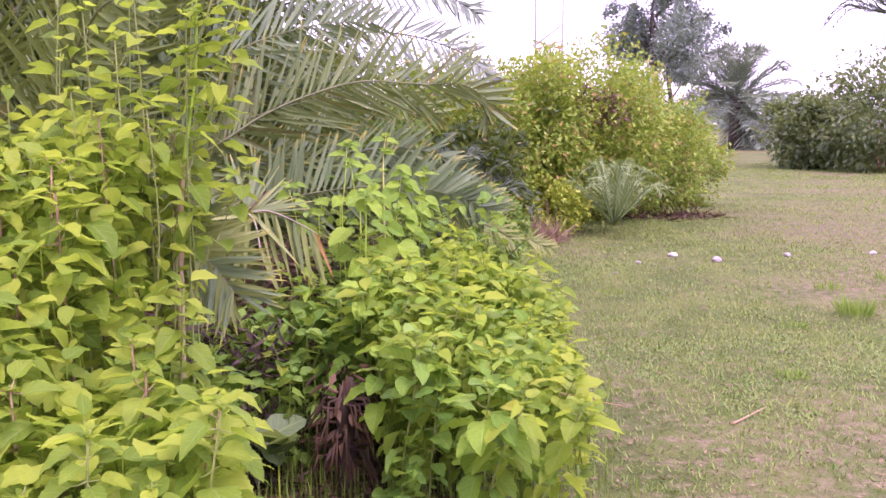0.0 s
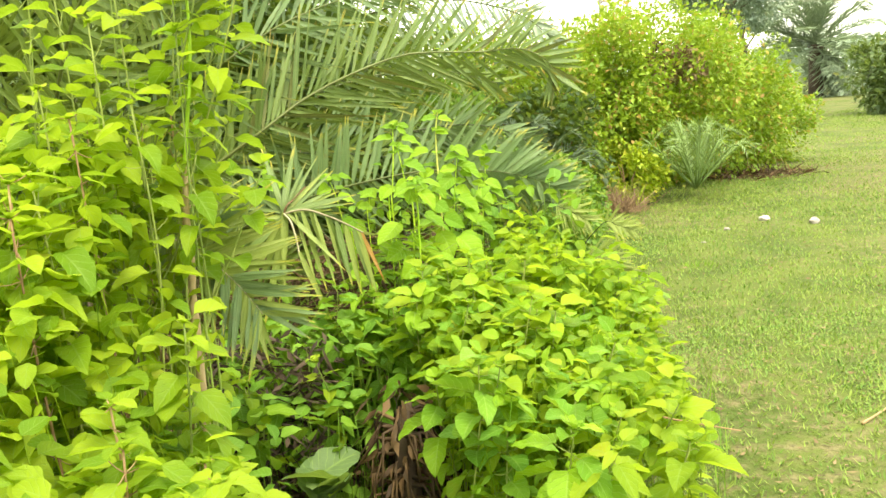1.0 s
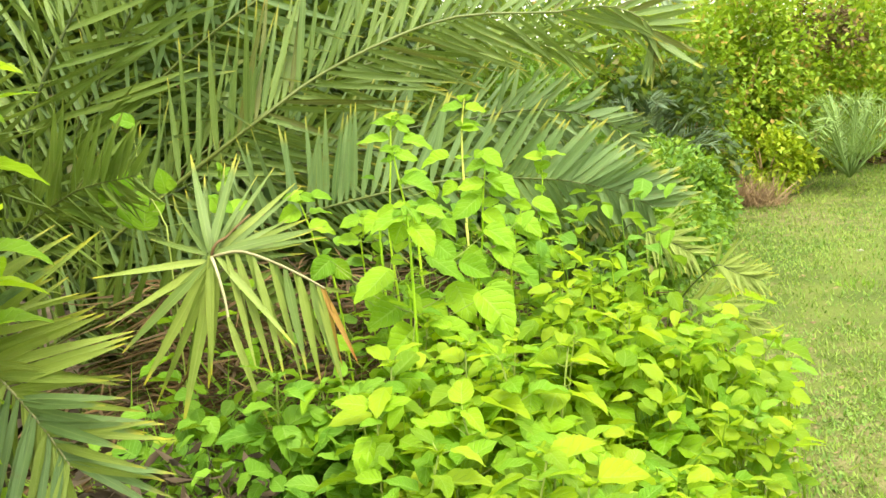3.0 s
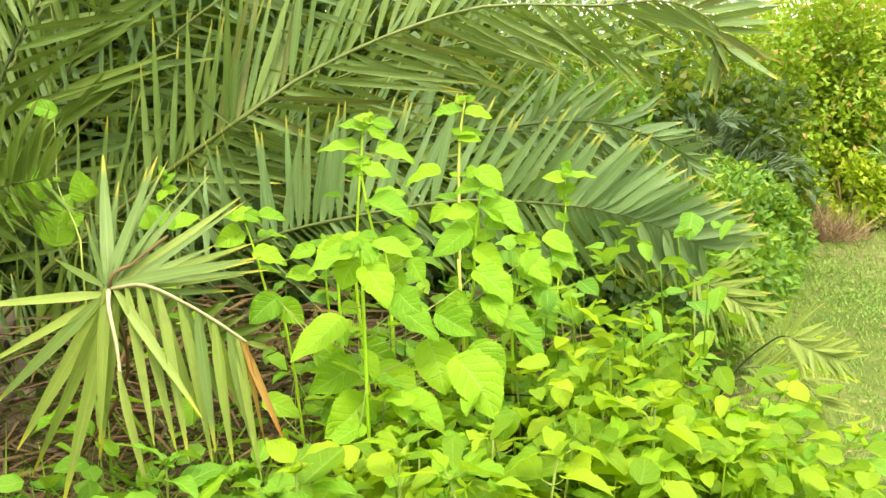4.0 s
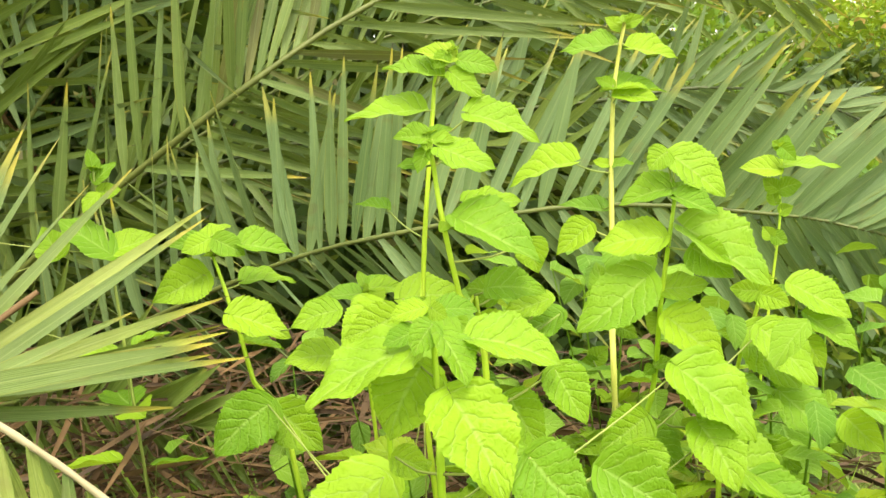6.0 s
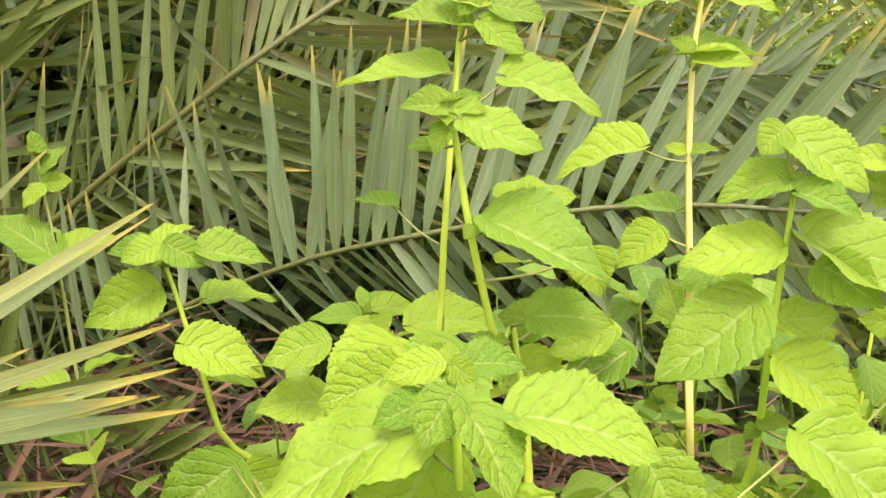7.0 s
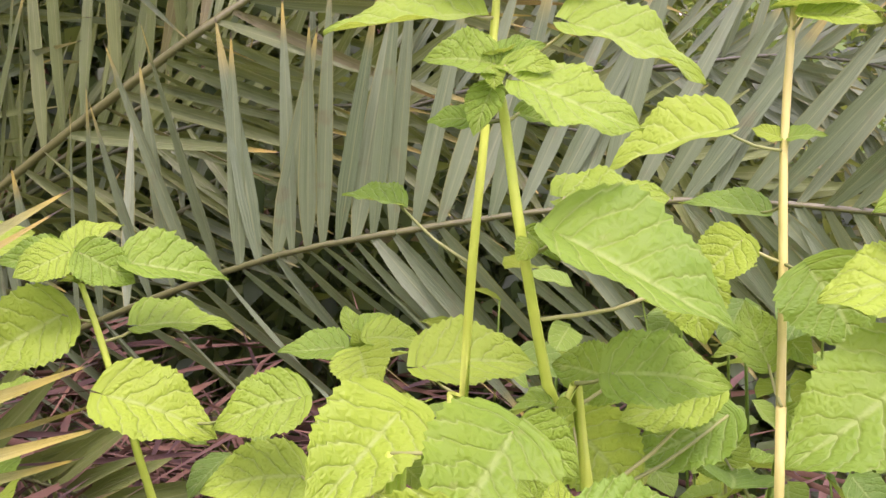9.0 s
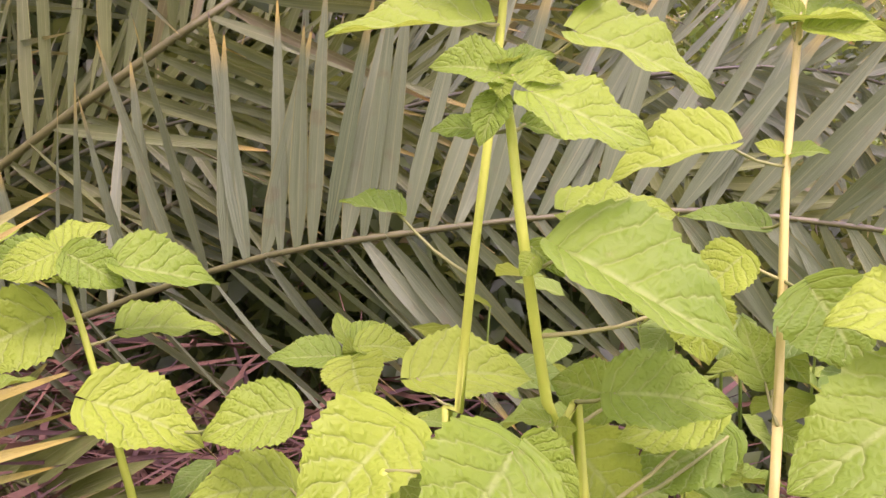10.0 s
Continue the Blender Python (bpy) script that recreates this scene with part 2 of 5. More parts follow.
CONCRETE = plain_material("concrete", (0.34, 0.30, 0.28), (0.48, 0.42, 0.38), 8.0, 0.9, 0.4, 0.01)


def ground_material():
    n = Nodes("meadow_ground")
    place = n.world_place()
    big, mid, small, fine = n.noise(0.35, 4.0, place), n.noise(2.2, 5.0, place), n.noise(14.0, 5.0, place), n.noise(75.0, 4.0, place)
    green = n.mix(n.step(mid, 0.35, 0.65), (0.072, 0.105, 0.018), (0.125, 0.155, 0.032))
    soil = n.mix(n.step(small, 0.35, 0.65), (0.12, 0.104, 0.046), (0.195, 0.168, 0.08))
    right = n.add("ShaderNodeSeparateXYZ")
    n.put(right.inputs[0], place)
    worn = n.math("MULTIPLY", n.step(right.outputs[0], 0.8, 3.2), n.step(right.outputs[1], 30.0, 6.0))
    bare = n.step(n.math("ADD", n.math("ADD", n.math("MULTIPLY", big, 0.8), n.math("MULTIPLY", small, 0.5)), n.math("MULTIPLY", worn, 0.08)), 0.62, 0.82)
    colour = n.mix(bare, green, soil)
    colour = n.mix(n.step(fine, 0.55, 0.7), colour, (0.10, 0.085, 0.04))
    height = n.math("ADD", n.math("MULTIPLY", small, 0.6), fine)
    return n.finish(colour, 0.95, n.bump(height, 0.8, 0.02), 0, None, 0.2)


GROUND = ground_material()


# ---------------- shapes ----------------
def mesh_from(name, verts, faces, mat, uvs=None, smooth=True):
    """A mesh from computed vertices and faces, with one (u, v) for each vertex."""
    me = bpy.data.meshes.new(name)
    me.from_pydata([tuple(map(float, v)) for v in verts], [], [tuple(map(int, f)) for f in faces])
    me.materials.append(mat)
    if uvs is not None:
        layer = me.uv_layers.new(name="UVMap")
        idx = np.empty(len(me.loops), dtype=np.int32)
        me.loops.foreach_get("vertex_index", idx)
        layer.data.foreach_set("uv", np.asarray(uvs, dtype=np.float32)[idx].ravel())
    if smooth:
        me.polygons.foreach_set("use_smooth", [True] * len(me.polygons))
    me.update()
    return me


def part(name, me, parent=None, m=None, label=""):
    """Links a mesh as one object, under parent if there is one."""
    ob = new(name, me)
    if parent is not None:
        ob.parent = parent
    if m is not None:
        ob.matrix_basis = m
    return tagged(ob, label)


def thing(name, place, label, category, group="", kind=""):
    ob = new(name)
    ob.empty_display_size = 0.1
    ob.location = place
    return tagged(ob, label, category, group, kind)


def unit(v):
    return v / max(1e-9, np.linalg.norm(v))


def frame_of(direction, tilt=0.0):
    """Side, along and face of a blade that points along direction with its face as far up as it can be, turned by tilt degrees."""
    d = unit(np.asarray(direction, float))
    up = np.array((0, 0, 1.0)) if abs(d[2]) < 0.98 else np.array((0, -1.0, 0.2))
    n = unit(up - d * (up @ d))
    x = np.cross(d, n)
    a = radians(tilt)
    face = math.cos(a) * n + math.sin(a) * x
    return np.cross(d, face), d, face


def blade_matrix(base, direction, length, width, tilt=0.0, thick=None):
    x, d, n = frame_of(direction, tilt)
    m = Matrix.Identity(4)
    for i in range(3):
        m[i][0], m[i][1], m[i][2], m[i][3] = x[i] * width, d[i] * length, n[i] * (thick or length), base[i]
    return m


def ways(az, el):
    a, e = radians(az), radians(el)
    return np.array((math.sin(a) * math.cos(e), math.cos(a) * math.cos(e), math.sin(e)))


def leaf_shape(nv, nu, seed, fold=0.22, droop=0.18, teeth=11, broad=0.36, ripple=0.03, tip=0.78, quilt=0.0, heart=0.07):
    """An egg-shaped toothed leaf of length 1 and width 1: folded at the midrib, bent down to its tip, rippled at its rim, puffed up between its side veins."""
    rnd = random.Random(seed)
    verts, uvs, faces = [], [], []
    bend, twist, p1 = rnd.uniform(-0.07, 0.07), rnd.uniform(-0.25, 0.25), rnd.uniform(0, 6)
    peak = max((i / 200) ** broad * (1 - i / 200) ** tip for i in range(201))
    for i in range(nv + 1):
        v = i / nv
        w = 0.5 * v ** broad * (1 - v) ** tip / peak
        if teeth and 0 < i < nv:
            w *= 1 + (0.16 if teeth < 14 else 0.10) * (((v * teeth) % 1.0) ** 1.5 - 0.4)
        for j in range(-nu, nu + 1):
            u = j / nu
            lobe = -heart * abs(u) ** 1.5 * (1 - v) ** 6
            z = fold * abs(u) * w - droop * v * v + ripple * math.sin(v * 15 + p1 + u * 2) * abs(u) ** 2 + twist * u * w * v
            if quilt:
                z += quilt * abs(math.sin(math.pi * (6 * v - 2 * abs(u)))) * min(1.0, 5 * abs(u) * (1.05 - abs(u))) * min(1.0, 6 * v * (1.05 - v))
            verts.append((u * w + bend * math.sin(v * 3.1), v + lobe, z))
            uvs.append((0.5 + 0.5 * u, v))
    row = 2 * nu + 1
    for i in range(nv):
        for j in range(2 * nu):
            a = i * row + j
            faces.append((a, a + 1, a + row + 1, a + row))
    return verts, faces, uvs


def leaf_set(name, mat, count, nv, nu, seed, **shape):
    out = []
    for i in range(count):
        v, f, u = leaf_shape(nv, nu, seed + i, fold=0.12 + 0.16 * (i % 3), droop=0.08 + 0.11 * ((i + 1) % 3), **shape)
        out.append(mesh_from(name, v, f, mat, u))
    return out


def leaflet_shape(nv, sag, fold=0.35, twist=0.0):
    """A palm leaflet of length 1 and width 1: narrow at its foot, folded into a V, with a long sharp tip."""
    verts, uvs, faces = [], [], []
    for i in range(nv + 1):
        v = i / nv
        w = 0.5 * min(1.0, 0.35 + 3.2 * v) * (1 - v ** 2.6)
        w = max(w, 0.015)
        for j in (-1, 0, 1):
            a = twist * v
            x, z = j * w, abs(j) * w * fold
            verts.append((x * math.cos(a) - z * math.sin(a), v, (x * math.sin(a) + z * math.cos(a)) * 1.0))
            uvs.append((0.5 + 0.5 * j, v))
    for i in range(nv):
        for j in range(2):
            a = i * 3 + j
            faces.append((a, a + 1, a + 4, a + 3))
    return verts, faces, uvs, sag


def leaflet_set(mat, count, seed):
    """Leaflets in true proportion: x and z in widths, y in lengths; the sag is in lengths."""
    rnd = random.Random(seed)
    out = []
    for i in range(count):
        v, f, u, _ = leaflet_shape(8, 0, rnd.uniform(0.25, 0.5), rnd.uniform(-0.6, 0.6))
        out.append(mesh_from("leaflet", v, f, mat, u))
    return out


def curve_points(ctrl, n):
    """A smooth line through the control points, in n + 1 even steps of its parameter."""
    c = np.asarray(ctrl, float)
    c = np.vstack((2 * c[0] - c[1], c, 2 * c[-1] - c[-2]))
    out = []
    spans = len(c) - 3
    for i in range(n + 1):
        s = i / n * spans
        k = min(int(s), spans - 1)
        t = s - k
        p0, p1, p2, p3 = c[k], c[k + 1], c[k + 2], c[k + 3]
        out.append(0.5 * (2 * p1 + (p2 - p0) * t + (2 * p0 - 5 * p1 + 4 * p2 - p3) * t * t + (3 * p1 - p0 - 3 * p2 + p3) * t ** 3))
    return np.array(out)


class Batch:
    """Collects pieces into one mesh."""

    def __init__(self):
        self.v, self.f, self.uv, self.n = [], [], [], 0

    def add(self, verts, faces, uvs=None):
        verts = np.asarray(verts, float)
        self.v.append(verts)
        self.f.extend([tuple(k + self.n for k in face) for face in faces])
        self.uv.append(np.asarray(uvs, float) if uvs is not None else np.zeros((len(verts), 2)))
        self.n += len(verts)
        return self

    def tube(self, pts, r0, r1, sides=6, knots=0.0, seed=0):
        pts = np.asarray(pts, float)
        rnd = random.Random(seed)
        n = len(pts)
        verts, faces, uvs = [], [], []
        ref = np.array((0.13, -0.31, 0.94))
        for i, p in enumerate(pts):
            t = unit(pts[min(i + 1, n - 1)] - pts[max(i - 1, 0)])
            if abs(t @ ref) > 0.95:
                ref = np.array((1.0, 0.1, 0.05))
            a = unit(np.cross(t, ref))
            b = np.cross(t, a)
            r = (r0 + (r1 - r0) * i / max(1, n - 1)) * (1 + knots * rnd.uniform(-1, 1))
            for k in range(sides):
                w = 2 * math.pi * k / sides
                verts.append(p + r * (math.cos(w) * a + math.sin(w) * b))
                uvs.append((k / sides, i / max(1, n - 1)))
        for i in range(n - 1):
            for k in range(sides):
                q = i * sides + k
                e = i * sides + (k + 1) % sides
                faces.append((q, e, e + sides, q + sides))
        faces.append(tuple(range(sides))[::-1])
        faces.append(tuple(range((n - 1) * sides, n * sides)))
        return self.add(verts, faces, uvs)

    def placed(self, shape, m):
        v = np.asarray(shape[0], float)
        mm = np.array(m)
        return self.add(v @ mm[:3, :3].T + mm[:3, 3], shape[1], shape[2])

    def mesh(self, name, mat, smooth=True):
        return mesh_from(name, np.vstack(self.v), self.f, mat, np.vstack(self.uv), smooth)


def many_blades(name, mat, base, along, side, length, width, lift=None, cup=0.15):
    """One mesh of many simple leaves: each a folded kite of two quads. All arguments are arrays, one row a leaf."""
    k = len(base)
    along = along / np.linalg.norm(along, axis=1)[:, None]
    side = side - along * np.sum(side * along, axis=1)[:, None]
    side /= np.maximum(1e-9, np.linalg.norm(side, axis=1))[:, None]
    up = np.cross(side, along)
    L, W = length[:, None], width[:, None]
    mid = base + along * L * 0.42
    v = np.stack((base, mid + side * W * 0.5 + up * W * cup, mid, mid - side * W * 0.5 + up * W * cup, base + along * L - up * L * 0.12), axis=1).reshape(-1, 3)
    f = (np.array(((0, 2, 1), (0, 3, 2), (1, 2, 4), (2, 3, 4)))[None] + 5 * np.arange(k)[:, None, None]).reshape(-1, 3)
    me = bpy.data.meshes.new(name)
    me.vertices.add(len(v))
    me.vertices.foreach_set("co", v.astype(np.float32).ravel())
    me.loops.add(f.size)
    me.loops.foreach_set("vertex_index", f.astype(np.int32).ravel())
    me.polygons.add(len(f))
    me.polygons.foreach_set("loop_start", np.arange(0, f.size, 3, dtype=np.int32))
    me.materials.append(mat)
    me.update(calc_edges=True)
    return me


HERB_LEAVES = leaf_set("leaf", LEAF_BRIGHT, 6, 22, 4, 10)
HERO_LEAVES = []
for i in range(8):
    shape = leaf_shape(48, 6, 90 + i, 0.14 + 0.13 * (i % 3), 0.04 + 0.08 * (i % 2), 15, 0.44, 0.014 + 0.008 * (i % 4), 0.92 + 0.08 * (i % 3), 0.009, 0.14)
    HERO_LEAVES.append(mesh_from("leaf", *shape[:2], LEAF_BRIGHT, shape[2]))
VINE_LEAVES = leaf_set("leaf", LEAF_VINE, 8, 20, 3, 40, teeth=9, broad=0.42, tip=0.98, ripple=0.02)
SHADE_LEAVES = leaf_set("leaf", LEAF_SHADE, 4, 12, 3, 60)
GREY_LEAVES = leaf_set("leaf", LEAF_GREY, 2, 10, 3, 80, teeth=0, broad=0.5)


# ---------------- plants ----------------
def herb(label, group, foot, top, stem_r, leaves, meshes, seed, stem_mat=None, ctrl=None, category="herb", name="herb", apart=False):
    """A soft-stemmed plant. leaves: rows of base place, azimuth, elevation, length, width and tilt in metres and degrees."""
    rnd = random.Random(seed)
    plant = thing(name, foot, label, category, group)
    o = np.asarray(foot, float)
    pts = curve_points(ctrl if ctrl is not None else (foot, top), 14)
    b = Batch().tube(pts - o, stem_r, stem_r * 0.55, 6, 0.06, seed)
    for row in leaves:
        base = np.asarray(row[:3], float)
        flat = np.linalg.norm(pts - base, axis=1)
        want = base[2] - 0.35 * flat.min()
        q = pts[int(np.argmin(np.abs(pts[:, 2] - want) + 0.6 * flat))]
        gap = np.linalg.norm(base - q)
        if gap > 0.004:
            mid = (q + base) / 2 + np.array((0, 0, -0.06 * gap))
            if apart:
                part("petiole", Batch().tube(curve_points((q, mid, base), 4) - o, stem_r * 0.34, stem_r * 0.24, 5).mesh("petiole", STEM_DULL), plant)
            else:
                b.tube(curve_points((q, mid, base), 4) - o, stem_r * 0.34, stem_r * 0.24, 5)
    part("stem", b.mesh("stem", stem_mat or STEM), plant)
    leaves = list(leaves) + [(*pts[-1], 90 * k + rnd.uniform(-30, 30), rnd.uniform(-5, 40), 0.014, 0.009, 0) for k in range(5)]
    for row in leaves:
        x, y, z, az, el, length, width, tilt = row
        m = blade_matrix(np.array((x, y, z)) - o, ways(az, el), length, width, tilt)
        part("leaf", rnd.choice(meshes), plant, m)
    return plant


def herb_rows(foot, ctrl, seed, nodes, size, start=0.25, spread=1.0, sag=0.0, loose=16):
    """Leaves for a wild herb: crossed pairs up the stem, small at the top, drooping lower down."""
    rnd = random.Random(seed)
    pts = curve_points(ctrl, 40)
    rows, turn = [], rnd.uniform(0, 180)
    for i in range(nodes):
        s = start + (1 - start) * (i / max(1, nodes - 1)) ** 0.85
        p = pts[int(s * 40)]
        grow = size * (0.35 + 0.75 * math.sin(math.pi * min(1.0, (1 - s) * 1.25 + 0.12)) ** 0.8)
        for k in range(2):
            az = turn + 180 * k + rnd.uniform(-25, 25)
            el = -32 + 58 * s + rnd.uniform(-loose, loose) - sag
            length = grow * rnd.uniform(0.75, 1.2)
            pet = length * rnd.uniform(0.25, 0.55) * spread
            base = p + ways(az, min(60, el + 30)) * pet
            rows.append((*base, az, el, length, length * rnd.uniform(0.5, 0.8), rnd.uniform(-25, 25)))
        turn += 90 + rnd.uniform(-20, 20)
    p = pts[-1]
    for k in range(4):
        rows.append((*p, turn + 90 * k, rnd.uniform(20, 55), size * rnd.uniform(0.22, 0.4), size * rnd.uniform(0.14, 0.24), 0))
    return rows


def wild_herb(label, group, foot, height, seed, nodes, size, meshes, lean=(0, 0), stem_mat=None, r=0.0028, spread=1.0, sag=0.0, name="herb", category="herb", loose=16):
    rnd = random.Random(seed)
    f = np.array((*foot, 0.0)) if len(foot) == 2 else np.array(foot, float)
    top = f + np.array((lean[0], lean[1], height))
    ctrl = (f, f + np.array((lean[0] * 0.2 + rnd.uniform(-0.02, 0.02), lean[1] * 0.2 + rnd.uniform(-0.02, 0.02), height * 0.4)),
            f + np.array((lean[0] * 0.6 + rnd.uniform(-0.02, 0.02), lean[1] * 0.6, height * 0.75)), top)
    return herb(label, group, f, top, r, herb_rows(f, ctrl, seed, nodes, size, spread=spread, sag=sag, loose=loose), meshes, seed, stem_mat or STEM_DULL, ctrl, category, name)


def palm_frond(palm, ctrl, pairs, reach, face, mat, rach_mat, seed, single, width=0.022, a0=82, a1=28, upper=1.0, lower=1.0, sag=0.25, start=0.12,
               r=0.009, sides=(1, -1), rough=9.0, tuck=0.0, lib=None, edge_on=0.0, end=0.0, low=None, turn=0.45):
    """A feather frond. face: the way its flat side looks. reach: leaflet length at its middle. single: each leaflet an object of its own."""
    rnd = random.Random(seed)
    o = np.array(palm.location)
    n = 60
    pts = curve_points(ctrl, n) - o
    rach = part("frond", Batch().tube(pts[::2], r, r * 0.3, 6, 0.12, seed).mesh("frond", rach_mat), palm)
    batch = Batch()
    for i in range(pairs):
        s = start + (0.99 - start) * (i + 0.5) / pairs
        k = min(n - 1, int(s * n))
        p = pts[k] + (pts[k + 1] - pts[k]) * (s * n - k)
        t = unit(pts[min(n, k + 2)] - pts[max(0, k - 2)])
        f = unit(np.asarray(face, float) - t * (np.asarray(face, float) @ t))
        up = np.cross(f, t)
        for sign in sides:
            b0, b1 = low if low and sign < 0 else (a0, a1)
            a = radians(b0 + (b1 - b0) * s + rnd.gauss(0, rough))
            lean = rnd.gauss(0.12, 0.16) - tuck * (sign < 0)
            d = unit(math.cos(a) * t + math.sin(a) * up * sign + lean * f)
            length = reach * (0.55 + 0.45 * math.sin(math.pi * min(1, s * 1.15 + 0.08))) * rnd.uniform(0.85, 1.12) * (upper if sign > 0 else lower)
            if s > 0.8:
                length *= 1 - 1.6 * (s - 0.8)
            length *= 1 + end * s ** 4
            w = width * rnd.uniform(0.8, 1.15)
            d = unit(d + np.array((0, 0, -sag * (0.25 if d[2] > 0.3 else 1.0) * rnd.uniform(0.3, 1.0))))
            fx = f - d * (f @ d)
            fx = unit(fx + (turn * rnd.uniform(-1, 1) + (edge_on * rnd.uniform(0.5, 1.5) if sign < 0 else 0.0)) * np.cross(d, fx))
            x = np.cross(d, fx)
            m = Matrix.Identity(4)
            for q in range(3):
                m[q][0], m[q][1], m[q][2], m[q][3] = x[q] * w, d[q] * length, fx[q] * w, p[q]
            if single:
                part("leaflet", rnd.choice(lib), rach, m)
            else:
                sh = leaflet_shape(4, 0, rnd.uniform(0.25, 0.5), rnd.uniform(-0.5, 0.5))
                batch.placed(sh[:3], m)
    if not single:
        tagged(part("foliage", batch.mesh("foliage", mat), rach), kind="stuff")
    return rach


# ---------------- ground ----------------
def ground_height(x, y):
    return 0.018 * noise.noise((x * 0.7, y * 0.7, 3.1)) + 0.008 * noise.noise((x * 3.0, y * 3.0, 1.7))


def build_ground():
    verts, faces = [], []
    xs = [math.copysign(abs(k / 44) ** 2.6 * 900, k) for k in range(-44, 45)]
    ys = [math.copysign(abs(k / 44) ** 2.6 * 900, k) + 5 for k in range(-44, 45)]
    for y in ys:
        for x in xs:
            d = math.hypot(x, y - 5)
            verts.append((x + 1.0, y, ground_height(x + 1.0, y) * (1 if d < 40 else 0)))
    n = len(xs)
    for j in range(n - 1):
        for i in range(n - 1):
            a = j * n + i
            faces.append((a, a + 1, a + n + 1, a + n))
    tagged(part("ground", mesh_from("ground", verts, faces, GROUND)), "short-grazed grass on bare brownish earth", "ground", kind="structure")


build_ground()


def grass_patch(x, y):
    """How thick the turf stands: near 1 in the green patches, 0 on worn earth."""
    a = noise.noise((x * 0.55, y * 0.55, 7.0)) + 0.7 * noise.noise((x * 1.9, y * 1.9, 2.0)) + 0.5 * noise.noise((x * 6, y * 6, 4.0))
    return a - 0.30 * max(0.0, min(1.0, (x - 0.9) / 1.6)) + 0.35 * max(0.0, min(1.0, (1.0 - x) / 0.6))


def turf(rs, x, y, low, high):
    """Base, direction and side of short blades that lie every way."""
    k = len(x)
    base = np.stack((x, y, np.array([ground_height(p, q) for p, q in zip(x, y)]) - 0.002), axis=1)
    az = rs.rand(k) * 2 * np.pi
    lean = low + (high - low) * rs.rand(k)
    along = np.stack((np.cos(az) * lean, np.sin(az) * lean, np.ones(k)), axis=1)
    side = np.stack((-np.sin(az), np.cos(az), 0.3 * rs.randn(k)), axis=1)
    return base, along, side


def build_grass():
    rs = np.random.RandomState(5)
    k = 400000
    y = -1.6 + 28.0 * rs.rand(k) ** 2.2
    x = -0.8 + (2.4 + 0.62 * np.maximum(y, 0)) * rs.rand(k) + 0.3 * rs.randn(k)
    thick = np.array([grass_patch(a, b) for a, b in zip(x, y)])
    keep = (thick + 1.1 * rs.rand(k) > 0.18) & (rs.rand(k) < np.clip((y + 1.6) / 1.8, 0, 1))
    x, y = x[keep], y[keep]
    k = len(x)
    far = 1 + 0.10 * np.maximum(0, y - 4)
    tagged(part("grass", many_blades("grass", GRASS, *turf(rs, x, y, 0.5, 2.2), (0.016 + 0.026 * rs.rand(k)) * far ** 0.5, (0.0028 + 0.0035 * rs.rand(k)) * far)),
           "short green and straw-coloured meadow grass", "grass", kind="stuff")
    k = 90000
    y = 0.4 + 8.0 * rs.rand(k) ** 1.6
    x = 0.1 + (1.2 + 0.3 * y) * rs.rand(k) + 0.2 * rs.randn(k)
    thick = np.array([grass_patch(a, b) for a, b in zip(x, y)])
    keep = thick + 0.5 * rs.rand(k) > 0.42
    x, y = x[keep], y[keep]
    k = len(x)
    tagged(part("creeping_weeds", many_blades("creeping_weeds", TURF_LEAF, *turf(rs, x, y, 1.5, 4.0), 0.010 + 0.012 * rs.rand(k), 0.006 + 0.006 * rs.rand(k))),
           "tiny round-leaved weeds creeping through the turf", "weeds", kind="stuff")
    k = 110000
    x, y = -7.0 + 15.0 * rs.rand(k), -4.0 + 18.0 * rs.rand(k)
    tagged(part("meadow_grass", many_blades("meadow_grass", GRASS, *turf(rs, x, y, 0.6, 2.4), 0.02 + 0.025 * rs.rand(k), 0.005 + 0.004 * rs.rand(k))),
           "sparse short grass spreading over the meadow", "grass", kind="stuff")
    k = 5200
    y = 1.9 + 2.2 * rs.rand(k)
    x = -0.55 + 0.95 * rs.rand(k) + 0.12 * rs.randn(k)
    base = np.stack((x, y, np.zeros(k) - 0.003), axis=1)
    az = rs.rand(k) * 2 * np.pi
    lean = 0.1 + 0.6 * rs.rand(k)
    along = np.stack((np.cos(az) * lean, np.sin(az) * lean, np.ones(k)), axis=1)
    side = np.stack((-np.sin(az), np.cos(az), np.zeros(k)), axis=1)
    tagged(part("tall_grass", many_blades("tall_grass", TALL_GRASS, base, along, side, 0.06 + 0.12 * rs.rand(k), 0.004 + 0.003 * rs.rand(k))),
           "longer fresh green grass at the foot of the herbs", "grass", kind="stuff")


build_grass()


# ---------------- near palm ----------------
PALM_LIB = leaflet_set(PALM, 6, 3)
PALM_DEEP_LIB = leaflet_set(PALM_DEEP, 6, 5)
PALM_PALE_LIB = leaflet_set(PALM_PALE, 5, 4)
PALM_RUST_LIB = leaflet_set(PALM_RUST, 2, 6)
PALM_DEEP_LIB += leaflet_set(PALM_BROWN, 1, 7)
TO_CAMERA = (0.1, -1.0, 0.18)


